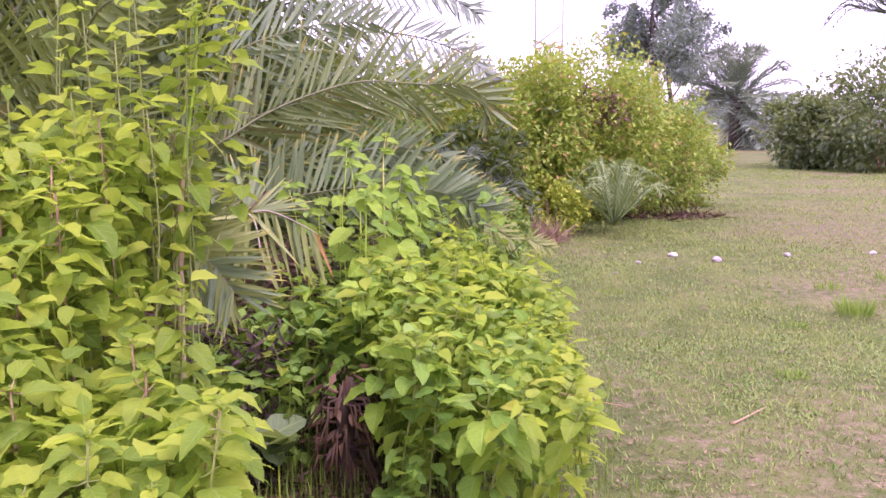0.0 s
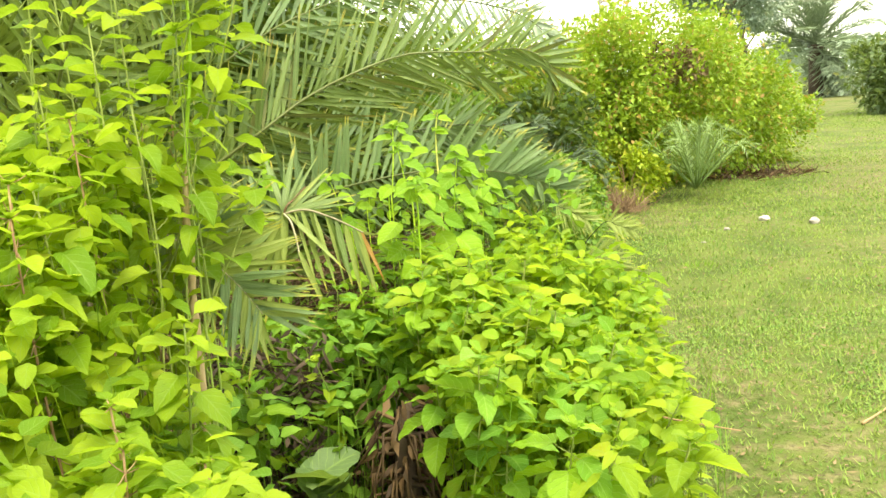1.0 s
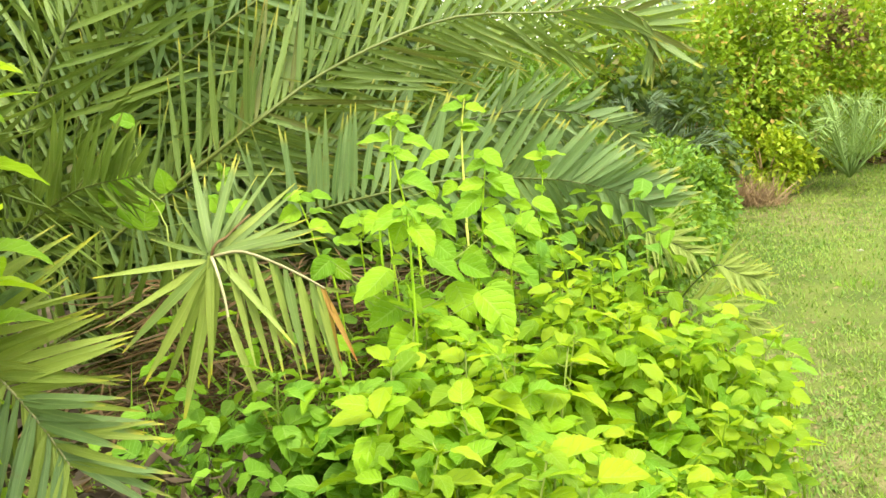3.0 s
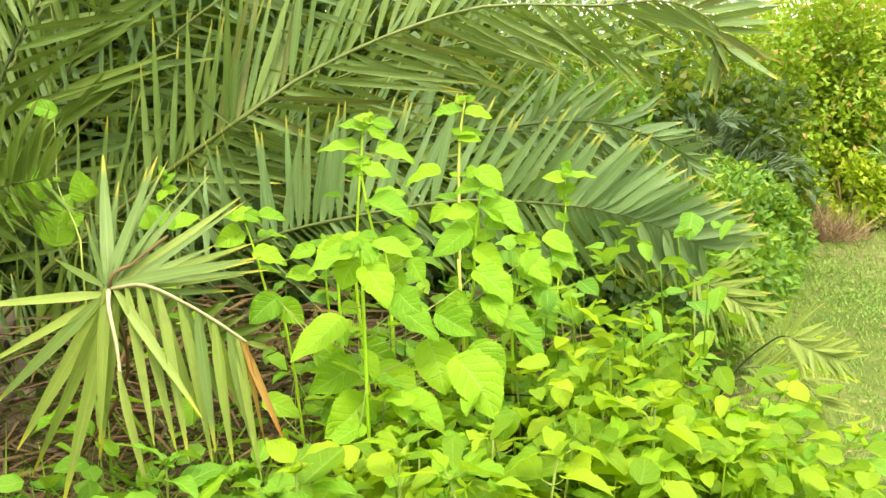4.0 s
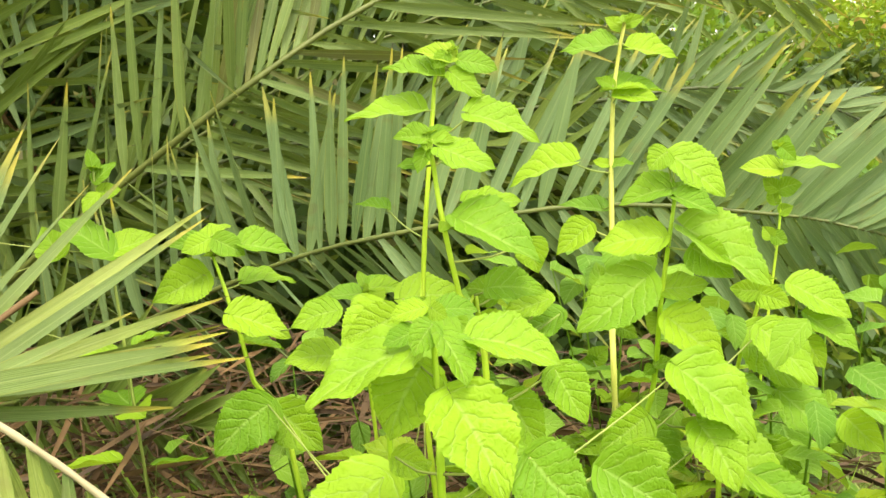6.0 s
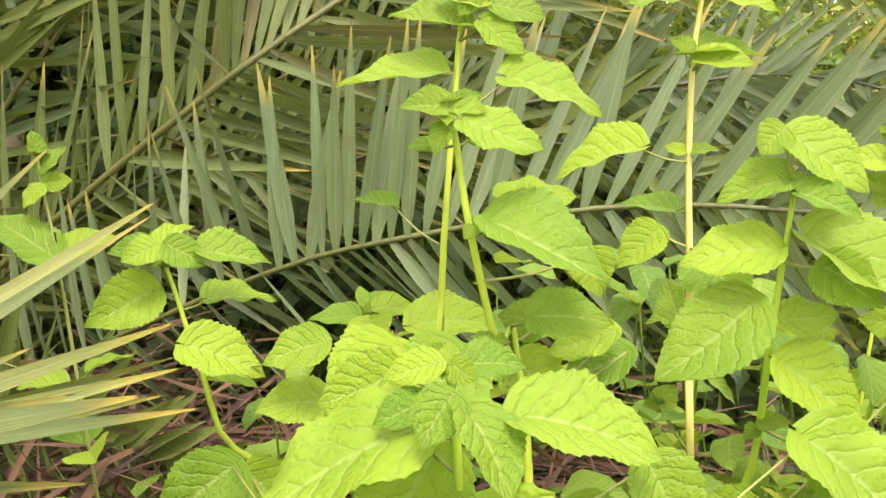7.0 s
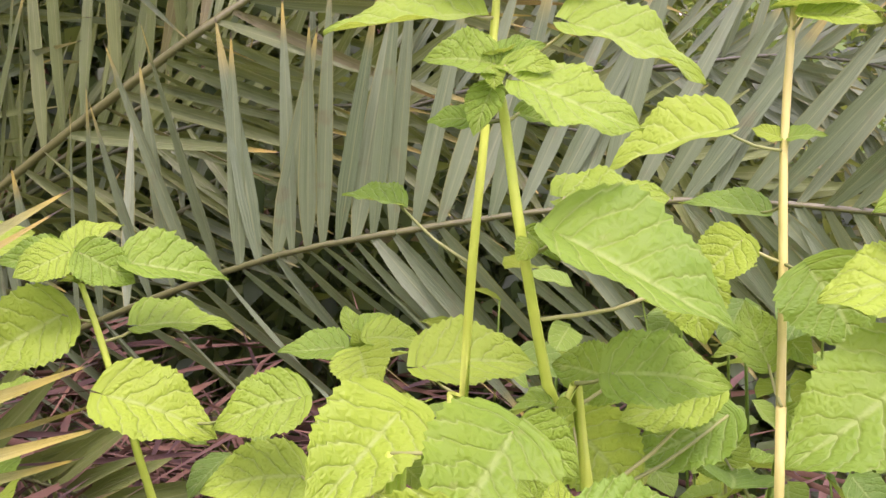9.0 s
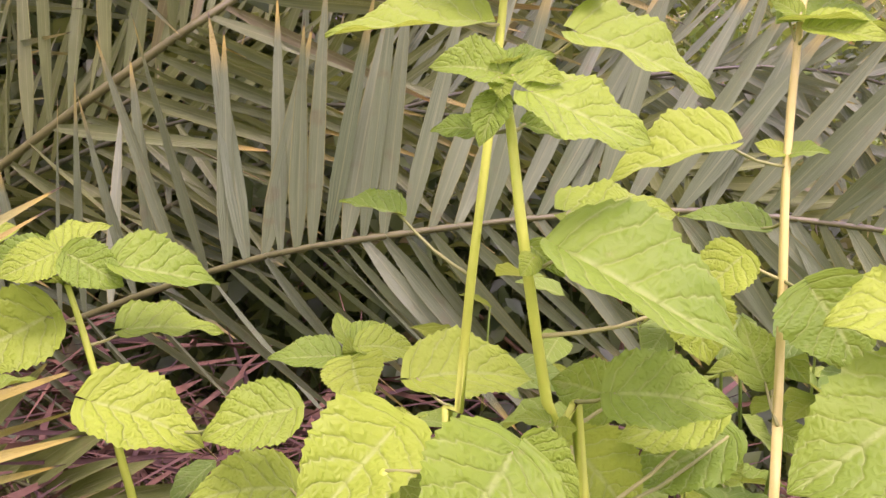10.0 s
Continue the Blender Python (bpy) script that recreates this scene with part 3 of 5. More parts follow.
def palm_trunk(palm, height, radius, seed):
    """A short trunk clad in the stubs of old fronds."""
    rnd = random.Random(seed)
    b = Batch().tube([(0, 0, -0.05), (0, 0, height * 0.5), (0.02, 0, height)], radius, radius * 0.8, 12, 0.05, seed)
    for i in range(int(height / 0.045)):
        for k in range(6):
            a = k * math.pi / 3 + i * 0.55 + rnd.uniform(-0.15, 0.15)
            z = 0.03 + i * 0.045
            d = np.array((math.cos(a), math.sin(a), 0))
            p = d * radius * 0.75 + np.array((0, 0, z))
            b.tube([p, p + d * radius * 0.45 + np.array((0, 0, 0.06)), p + d * radius * 0.7 + np.array((0, 0, 0.15))], radius * 0.3, radius * 0.12, 5, 0.1, seed + i)
    part("trunk", b.mesh("trunk", BARK), palm)


date_palm = thing("date_palm", (-2.0, 3.7, 0), "low wild date palm with long arching grey-green fronds", "palm")
palm_trunk(date_palm, 0.45, 0.2, 1)
# the two long fronds that cross the view, leaflet by leaflet
palm_frond(date_palm, [(-1.95, 3.7, 0.3), (-1.6, 3.7, 0.48), (-1.24, 3.72, 0.63), (-0.84, 3.72, 0.787), (-0.62, 3.74, 0.841), (-0.345, 3.8, 0.875),
                       (-0.1, 3.81, 0.862), (0.0, 3.81, 0.845), (0.1, 3.81, 0.815), (0.19, 3.82, 0.772)],
           82, 0.275, TO_CAMERA, PALM, RACHIS, 11, True, 0.023, 91, 32, 1.0, 0.9, 0.1, 0.1, 0.0052, lib=PALM_LIB, tuck=0.25, rough=5, edge_on=0.7, end=0.4, low=(50, 50))
palm_frond(date_palm, [(-1.95, 3.75, 0.35), (-1.6, 3.78, 0.66), (-1.311, 3.86, 0.875), (-1.09, 3.9, 1.015), (-0.98, 3.93, 1.085), (-0.84, 4.04, 1.19),
                       (-0.64, 4.16, 1.285), (-0.425, 4.3, 1.348), (-0.14, 4.42, 1.336), (0.033, 4.5, 1.341), (0.15, 4.52, 1.28), (0.191, 4.54, 1.188)],
           66, 0.42, TO_CAMERA, PALM_DEEP, RACHIS, 12, True, 0.022, 52, 36, 1.0, 1.0, 0.06, 0.1, 0.008, lib=PALM_DEEP_LIB, rough=7, edge_on=1.3, turn=0.7)


def back_frond(seed, ctrl, reach, mat):
    palm_frond(date_palm, ctrl, 44, reach, TO_CAMERA, mat, RACHIS, seed, False, 0.021, 58, 30, sag=0.12, r=0.006, edge_on=0.9, rough=12.0, turn=0.8)


back_frond(13, [(-1.95, 3.6, 0.4), (-1.6, 3.4, 0.8), (-1.35, 3.2, 1.05), (-1.2, 3.0, 1.3), (-1.12, 2.9, 1.5)], 0.42, PALM_GREEN)
back_frond(14, [(-1.95, 3.8, 0.5), (-1.5, 3.95, 1.1), (-1.04, 4.1, 1.45), (-0.7, 4.4, 1.62), (-0.4, 4.6, 1.66)], 0.42, PALM)
back_frond(15, [(-1.95, 3.7, 0.3), (-1.4, 4.1, 0.7), (-0.9, 4.4, 0.95), (-0.5, 4.6, 1.0), (-0.25, 4.7, 0.94), (-0.1, 4.75, 0.84)], 0.34, PALM)
back_frond(16, [(-1.95, 3.6, 0.25), (-1.5, 3.55, 0.5), (-1.1, 3.5, 0.62), (-0.75, 3.5, 0.6)], 0.30, PALM_GREEN)
back_frond(17, [(-1.95, 3.7, 0.45), (-1.7, 3.9, 1.0), (-1.4, 4.0, 1.5), (-1.2, 4.05, 1.9)], 0.45, PALM_GREEN)
back_frond(18, [(-1.95, 3.7, 0.4), (-1.5, 4.2, 0.9), (-1.0, 4.6, 1.2), (-0.5, 4.9, 1.3), (-0.1, 5.0, 1.2)], 0.40, PALM_GREEN)
back_frond(20, [(-1.95, 3.6, 0.3), (-1.5, 3.3, 0.75), (-1.15, 3.2, 0.95), (-0.9, 3.15, 1.0)], 0.32, PALM_GREEN)
back_frond(23, [(-1.95, 3.8, 0.4), (-1.5, 4.0, 0.8), (-1.1, 4.2, 0.95), (-0.6, 4.25, 0.92), (-0.2, 4.25, 0.8)], 0.34, PALM_GREEN)
back_frond(25, [(-1.95, 3.7, 0.5), (-1.7, 3.9, 1.3), (-1.2, 4.1, 1.95), (-0.6, 4.3, 2.2), (-0.1, 4.4, 2.15)], 0.45, PALM_GREEN)
back_frond(26, [(-1.95, 3.7, 0.5), (-1.8, 3.6, 1.4), (-1.5, 3.6, 2.0), (-1.0, 3.7, 2.3), (-0.5, 3.8, 2.25)], 0.45, PALM_GREEN)
back_frond(27, [(-1.95, 3.7, 0.5), (-1.8, 4.1, 1.4), (-1.4, 4.6, 2.0), (-0.9, 5.0, 2.2)], 0.45, PALM_GREEN)
back_frond(28, [(-1.95, 3.6, 0.5), (-1.9, 3.3, 1.4), (-1.7, 3.0, 2.0), (-1.4, 2.8, 2.3)], 0.45, PALM_GREEN)
back_frond(21, [(-1.95, 3.6, 0.4), (-1.7, 3.3, 0.9), (-1.5, 3.0, 1.3), (-1.4, 2.8, 1.6)], 0.42, PALM_GREEN)
back_frond(29, [(-1.95, 3.8, 0.4), (-1.4, 4.2, 0.75), (-0.95, 4.45, 0.95), (-0.462, 4.6, 1.008), (-0.295, 4.65, 1.018), (-0.129, 4.7, 0.993), (0.021, 4.72, 0.924), (0.087, 4.73, 0.856)], 0.24, PALM)

# small frond ends on the meadow side
offshoot = thing("date_palm", (0.1, 3.75, 0), "small date palm offshoot with short spreading fronds", "palm")
for seed, ctrl, reach in ((31, [(0.1, 3.75, 0), (0.04, 3.75, 0.5), (0.117, 3.75, 0.725), (0.185, 3.75, 0.711), (0.24, 3.75, 0.683), (0.284, 3.75, 0.655)], 0.13),
                          (32, [(0.12, 3.75, 0), (0.22, 3.55, 0.5), (0.325, 3.42, 0.685), (0.381, 3.4, 0.682), (0.43, 3.4, 0.665)], 0.08),
                          (33, [(0.12, 3.78, 0), (0.16, 3.85, 0.42), (0.33, 3.88, 0.5), (0.44, 3.86, 0.42)], 0.12)):
    palm_frond(offshoot, ctrl, 24, reach, (0.1, -0.9, 0.4), PALM_PALE, RACHIS, seed, False, 0.009, 66, 32, start=0.55, r=0.0028, end=0.6)

# low frond by the path, and the bent one with drooping pale leaflets
young_palm = thing("date_palm", (-1.5, 2.9, 0), "young date palm with a low arching frond", "palm")
palm_frond(young_palm, [(-1.5, 2.9, 0.0), (-1.35, 2.75, 0.5), (-1.02, 2.5, 0.86), (-0.80, 2.4, 0.895), (-0.687, 2.36, 0.855), (-0.61, 2.35, 0.806), (-0.545, 2.342, 0.742), (-0.497, 2.335, 0.68)],
           50, 0.27, (0.15, -0.9, 0.35), PALM, RACHIS_PALE, 41, True, 0.0165, 56, 40, 1.0, 1.0, 0.03, 0.3, 0.0036, lib=PALM_PALE_LIB[:4] + PALM_LIB[:2], end=0.5)
palm_frond(young_palm, [(-1.5, 2.9, 0.0), (-1.35, 2.8, 0.7), (-1.1, 2.6, 1.2), (-0.9, 2.45, 1.45), (-0.75, 2.4, 1.5)], 40, 0.3, TO_CAMERA, PALM_GREEN, RACHIS, 42, False, 0.02)
palm_frond(young_palm, [(-1.5, 2.9, 0.0), (-1.45, 2.6, 0.8), (-1.25, 2.3, 1.25), (-1.05, 2.1, 1.4)], 40, 0.3, TO_CAMERA, PALM_GREEN, RACHIS, 43, False, 0.02)


def bent_frond(palm):
    """A broken frond: blades fan out from the break, others hang from a pale drooping rib."""
    rnd = random.Random(9)
    o = np.array(palm.location)
    hub = np.array((-0.632, 2.97, 0.84))
    stalk = curve_points([(-1.5, 2.9, 0.05), (-1.1, 3.15, 0.3), (-0.76, 3.12, 0.62), hub, hub + (0.02, 0.04, 0.035), hub + (0.05, 0.09, 0.07)], 30)
    rach = part("frond", Batch().tube(stalk - o, 0.0045, 0.002, 6, 0.25).mesh("frond", THATCH), palm, label="bent frond with pale drooping leaflets")
    rib = curve_points([hub, (-0.564, 2.97, 0.848), (-0.493, 2.97, 0.823), (-0.435, 2.97, 0.794), (-0.392, 2.97, 0.769)], 24)
    rib_low = curve_points([hub, (-0.60, 2.93, 0.82), (-0.584, 2.92, 0.76), (-0.576, 2.91, 0.70)], 10)
    part("rib", Batch().tube(rib - o, 0.0034, 0.002, 6, 0.15).tube(rib_low - o, 0.0036, 0.0024, 6, 0.15).mesh("rib", RACHIS_PALE), rach, label="pale dry rib")

    def blade(base, tip, width, lib, tilt):
        base = np.asarray(base, float)
        d = np.asarray(tip, float) - base
        length = float(np.linalg.norm(d))
        d = d / length
        face = np.array((0.45, -0.8, 0.25))
        face = unit(face - d * (face @ d))
        face = unit(face + math.tan(radians(tilt * 0.7)) * np.cross(d, face))
        side = np.cross(d, face)
        m = Matrix.Identity(4)
        for q in range(3):
            m[q][0], m[q][1], m[q][2], m[q][3] = side[q] * width, d[q] * length, face[q] * width, base[q] - o[q]
        part("leaflet", rnd.choice(lib), rach, m)

    # upright and sideways blades
    for tip, width in (((-0.728, 3.1, 1.045), 0.022), ((-0.615, 3.1, 1.04), 0.02), ((-0.67, 3.14, 1.02), 0.018), ((-0.70, 3.1, 1.0), 0.02),
                       ((-0.86, 3.1, 0.86), 0.013), ((-0.56, 3.16, 1.0), 0.012), ((-0.502, 3.08, 0.894), 0.013), ((-0.425, 3.08, 0.874), 0.019), ((-0.47, 3.08, 0.819), 0.014),
                       ((-0.50, 3.1, 0.86), 0.014), ((-0.64, 3.16, 1.03), 0.02), ((-0.59, 3.14, 0.99), 0.016), ((-0.80, 3.12, 0.93), 0.014), ((-0.52, 3.2, 0.95), 0.012), ((-0.45, 3.15, 0.84), 0.013)):
        blade(hub + np.array((rnd.uniform(-0.01, 0.01), 0, rnd.uniform(-0.01, 0.01))), tip, width, PALM_DEEP_LIB[:6] if rnd.random() < 0.88 else PALM_PALE_LIB, rnd.uniform(-50, 50))
    # blades that hang from the break
    for tip, width in (((-0.875, 2.9, 0.817), 0.014), ((-0.862, 2.9, 0.71), 0.016), ((-0.83, 2.9, 0.655), 0.019), ((-0.79, 2.9, 0.584), 0.02), ((-0.768, 2.9, 0.54), 0.018),
                       ((-0.712, 2.9, 0.49), 0.02), ((-0.638, 2.92, 0.60), 0.014), ((-0.74, 2.98, 0.58), 0.013), ((-0.67, 2.95, 0.56), 0.016)):
        blade(hub + np.array((rnd.uniform(-0.008, 0.008), rnd.uniform(-0.01, 0.01), rnd.uniform(-0.012, 0.004))), tip, width * 1.3, PALM_PALE_LIB if rnd.random() < 0.8 else PALM_DEEP_LIB[:6], rnd.uniform(-50, 50))
    blade(rib_low[-1] + np.array((0, 0, 0.03)), (-0.475, 2.84, 0.53), 0.02, PALM_PALE_LIB, 40)
    # blades that hang from the rib
    for k, tip in enumerate(((-0.441, 2.92, 0.661), (-0.534, 2.92, 0.608), (-0.51, 2.94, 0.592), (-0.474, 2.92, 0.591), (-0.446, 2.94, 0.562), (-0.426, 2.92, 0.609), (-0.404, 2.93, 0.584),
                             (-0.37, 2.94, 0.60), (-0.351, 2.92, 0.571), (-0.50, 2.99, 0.63), (-0.46, 3.0, 0.64), (-0.42, 3.0, 0.62))):
        base = rib[(1, 3, 5, 8, 11, 14, 17, 20, 22, 7, 12, 16)[k]]
        blade(base, tip, rnd.uniform(0.017, 0.023), PALM_DEEP_LIB[:6] if k in (5, 7, 10) else PALM_PALE_LIB, rnd.uniform(-65, 65))
    for tip in ((-0.553, 3.240, 0.954), (-0.509, 3.200, 0.877), (-0.546, 3.240, 0.839), (-0.508, 3.200, 0.845), (-0.546, 3.220, 0.815)):
        blade(hub, tip, 0.015, PALM_DEEP_LIB[:6] if rnd.random() < 0.5 else PALM_PALE_LIB, rnd.uniform(-40, 40))
    blade(rib[23], (-0.338, 2.97, 0.612), 0.013, PALM_RUST_LIB, 30)
    blade(rib[24], (-0.373, 2.97, 0.605), 0.012, PALM_RUST_LIB, 50)
    blade(rib[-1], (-0.345, 2.98, 0.758), 0.010, PALM_PALE_LIB, 30)


bent_frond(young_palm)


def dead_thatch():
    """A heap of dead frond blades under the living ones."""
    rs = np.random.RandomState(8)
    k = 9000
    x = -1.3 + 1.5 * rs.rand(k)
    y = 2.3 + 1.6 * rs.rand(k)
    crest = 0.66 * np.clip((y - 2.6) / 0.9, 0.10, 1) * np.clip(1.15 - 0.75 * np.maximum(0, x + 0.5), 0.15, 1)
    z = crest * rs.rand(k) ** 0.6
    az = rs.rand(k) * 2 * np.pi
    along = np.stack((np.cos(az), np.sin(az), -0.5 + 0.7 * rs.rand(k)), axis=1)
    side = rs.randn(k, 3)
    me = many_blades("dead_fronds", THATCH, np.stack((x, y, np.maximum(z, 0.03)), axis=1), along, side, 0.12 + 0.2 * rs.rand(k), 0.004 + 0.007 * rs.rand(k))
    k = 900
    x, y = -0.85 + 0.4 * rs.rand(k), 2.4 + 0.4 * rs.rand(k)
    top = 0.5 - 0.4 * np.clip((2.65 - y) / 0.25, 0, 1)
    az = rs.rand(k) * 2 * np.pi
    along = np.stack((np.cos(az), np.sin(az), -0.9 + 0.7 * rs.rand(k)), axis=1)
    tagged(part("dead_leaves", many_blades("dead_leaves", SHADED_LITTER, np.stack((x, y, 0.04 + top * rs.rand(k) ** 0.7), axis=1), along, rs.randn(k, 3), 0.04 + 0.07 * rs.rand(k), 0.006 + 0.012 * rs.rand(k))),
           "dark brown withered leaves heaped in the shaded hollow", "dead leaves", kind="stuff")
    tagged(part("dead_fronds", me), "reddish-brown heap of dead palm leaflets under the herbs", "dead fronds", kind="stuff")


dead_thatch()


def undergrowth():
    """Small shaded leaves that fill the hollow between path, thicket and palm."""
    rnd2 = random.Random(15)
    shapes = [leaf_shape(6, 2, 200 + i, 0.2, 0.12, 0, 0.42) for i in range(3)]
    b = Batch()
    for k in range(2600):
        x, y = rnd2.uniform(-0.85, 0.05), rnd2.uniform(1.7, 3.05)
        top = 0.50 - 0.22 * max(0.0, min(1.0, (x + 0.25) / 0.2)) * (1 if y < 2.6 else 0)
        if x > 0.1 - 0.33 * (y - 1.85) or math.hypot(x + 0.40, y - 2.28) < 0.17 or (-0.36 < x < -0.08 and y < 2.58):
            continue
        if (y < 2.65 and -0.5 < x < -0.02) or (2.2 < y < 2.78 and x < -0.45):
            if rnd2.random() < 0.3:
                continue
            top *= 0.75
        z = rnd2.uniform(0.06, top) if rnd2.random() < 0.7 else top * rnd2.uniform(0.85, 1.1)
        size = rnd2.uniform(0.038, 0.072)
        m = blade_matrix(np.array((x, y, z)), ways(rnd2.uniform(0, 360), rnd2.uniform(-50, 20)), size, size * rnd2.uniform(0.6, 0.85), rnd2.uniform(-35, 35))
        b.placed(rnd2.choice(shapes), m)
        if k % 3 == 0:
            b.tube([(x, y, 0.0), (x + rnd2.uniform(-0.02, 0.02), y, z * 0.6), (x, y, z)], 0.0016, 0.001, 4)
    tagged(part("undergrowth", b.mesh("undergrowth", LEAF_SHADE)), "dark green small-leaved undergrowth in the shaded hollow", "undergrowth", kind="stuff")


undergrowth()

# ---------------- herbs in the middle ----------------
LOOK_HERB = "tall soft-stemmed herb with toothed bright green leaves"
STEM_C2 = [(-0.285, 3.25, 0.795), (-0.298, 3.236, 0.868), (-0.307, 3.225, 0.943), (-0.315, 3.23, 0.99), (-0.322, 3.24, 1.009)]
LEAVES_C2 = [
    (-0.304, 3.222, 1.002, 81, -18, 0.048, 0.038, 32),
    (-0.32, 3.232, 1.009, -137, 8, 0.029, 0.023, -51),
    (-0.318, 3.235, 1.011, 69, 18, 0.019, 0.014, 50),
    (-0.314, 3.23, 1.008, 100, -1, 0.021, 0.016, 31),
    (-0.318, 3.225, 1.0, -157, -59, 0.021, 0.016, -27),
    (-0.333, 3.24, 0.987, -113, 2, 0.018, 0.014, -42),
    (-0.314, 3.245, 0.989, 82, -18, 0.018, 0.014, 33),
    (-0.325, 3.245, 1.01, -49, 56, 0.013, 0.011, 2),
    (-0.318, 3.225, 1.007, 153, -39, 0.011, 0.01, 8),
    (-0.289, 3.22, 0.944, 90, -21, 0.074, 0.058, 22),
    (-0.299, 3.26, 0.953, 63, 3, 0.047, 0.037, 25),
    (-0.272, 3.235, 0.886, 81, -1, 0.046, 0.036, 44),
]
LEAVES_C2B = [
    (-0.247, 3.27, 0.919, 137, -69, 0.028, 0.029, 32),
    (-0.278, 3.262, 0.873, -100, 13, 0.028, 0.028, -71),
    (-0.239, 3.285, 0.866, -115, -16, 0.044, 0.034, -24),
    (-0.234, 3.3, 0.849, -119, -24, 0.049, 0.039, -25),
    (-0.297, 3.23, 0.872, -115, 13, 0.014, 0.011, -20),
    (-0.292, 3.225, 0.873, 103, 3, 0.008, 0.008, 68),
    (-0.302, 3.22, 0.941, -170, -30, 0.011, 0.01, -40),
    (-0.298, 3.27, 0.846, 108, -40, 0.044, 0.042, 51),
    (-0.306, 3.23, 0.943, 97, -35, 0.018, 0.014, 21),
]
STEM_C1 = [(-0.357, 3.27, 0.771), (-0.352, 3.27, 0.854), (-0.346, 3.27, 0.919), (-0.341, 3.275, 0.974), (-0.34, 3.29, 1.03), (-0.339, 3.3, 1.064), (-0.326, 3.3, 1.079)]
LEAVES_C1 = [
    (-0.347, 3.275, 1.031, -113, 1, 0.065, 0.05, -25),
    (-0.302, 3.285, 1.025, 73, -20, 0.063, 0.049, 32),
    (-0.322, 3.3, 1.075, -124, 15, 0.034, 0.026, -48),
    (-0.333, 3.29, 1.059, -115, 12, 0.049, 0.039, -27),
    (-0.32, 3.29, 1.061, 84, -36, 0.034, 0.026, 39),
    (-0.316, 3.3, 1.071, 67, -15, 0.034, 0.026, 45),
    (-0.33, 3.31, 1.08, 19, 65, 0.011, 0.011, 46),
    (-0.324, 3.29, 1.077, -153, -41, 0.018, 0.015, -63),
    (-0.387, 3.3, 0.856, 59, 1, 0.062, 0.048, 25),
]
LEAVES_C1B = [
    (-0.387, 3.28, 0.944, -105, 12, 0.029, 0.023, -16),
]
STEM_C3 = [(-0.351, 3.19, 0.794), (-0.352, 3.2, 0.83), (-0.359, 3.22, 0.864)]
LEAVES_C3 = [
    (-0.356, 3.21, 0.868, -162, -26, 0.06, 0.047, -24),
    (-0.299, 3.19, 0.875, -165, -26, 0.055, 0.054, -39),
    (-0.298, 3.2, 0.873, 113, -25, 0.028, 0.023, 49),
    (-0.426, 3.24, 0.815, -138, 6, 0.048, 0.038, -43),
    (-0.354, 3.215, 0.867, 92, -16, 0.01, 0.01, 61),
    (-0.38, 3.22, 0.822, -148, -10, 0.025, 0.019, -30),
    (-0.377, 3.22, 0.824, 89, -11, 0.021, 0.016, 27),
]
STEM_M1 = [(-0.463, 3.36, 0.718), (-0.453, 3.35, 0.804), (-0.447, 3.34, 0.849)]
LEAVES_M1 = [
    (-0.453, 3.33, 0.851, -120, 5, 0.037, 0.029, -27),
    (-0.438, 3.335, 0.857, 62, -5, 0.033, 0.026, 27),
    (-0.438, 3.325, 0.851, 138, -25, 0.034, 0.036, 18),
    (-0.447, 3.345, 0.855, 33, 19, 0.026, 0.021, 24),
    (-0.451, 3.345, 0.855, -55, 46, 0.021, 0.017, 4),
    (-0.444, 3.335, 0.851, -145, 80, 0.011, 0.011, 31),
]
STEM_L1 = [(-0.494, 3.26, 0.688), (-0.522, 3.245, 0.771), (-0.531, 3.238, 0.831), (-0.536, 3.235, 0.855), (-0.543, 3.235, 0.881), (-0.551, 3.235, 0.905)]
LEAVES_L1 = [
    (-0.561, 3.23, 0.888, -147, -20, 0.053, 0.042, -62),
    (-0.565, 3.235, 0.92, -147, 0, 0.029, 0.023, -53),
    (-0.538, 3.225, 0.923, 80, -27, 0.032, 0.025, 59),
    (-0.516, 3.235, 0.917, 49, -10, 0.049, 0.038, 30),
    (-0.568, 3.25, 0.92, 21, 17, 0.03, 0.023, 16),
    (-0.547, 3.225, 0.923, -160, -15, 0.029, 0.023, -44),
    (-0.515, 3.25, 0.92, 28, 36, 0.017, 0.013, 12),
    (-0.532, 3.255, 0.878, 43, -4, 0.05, 0.039, 18),
    (-0.516, 3.21, 0.856, 65, -22, 0.057, 0.044, 39),
    (-0.414, 3.225, 0.862, -123, -13, 0.042, 0.033, -46),
    (-0.537, 3.25, 0.817, 62, -11, 0.039, 0.03, 4),
    (-0.572, 3.25, 0.917, -63, 59, 0.013, 0.01, -18),
]
STEM_F1 = [(-0.215, 3.41, 0.739), (-0.217, 3.42, 0.808), (-0.22, 3.435, 0.893), (-0.223, 3.45, 0.956), (-0.222, 3.46, 1.024), (-0.219, 3.47, 1.064), (-0.211, 3.47, 1.102)]
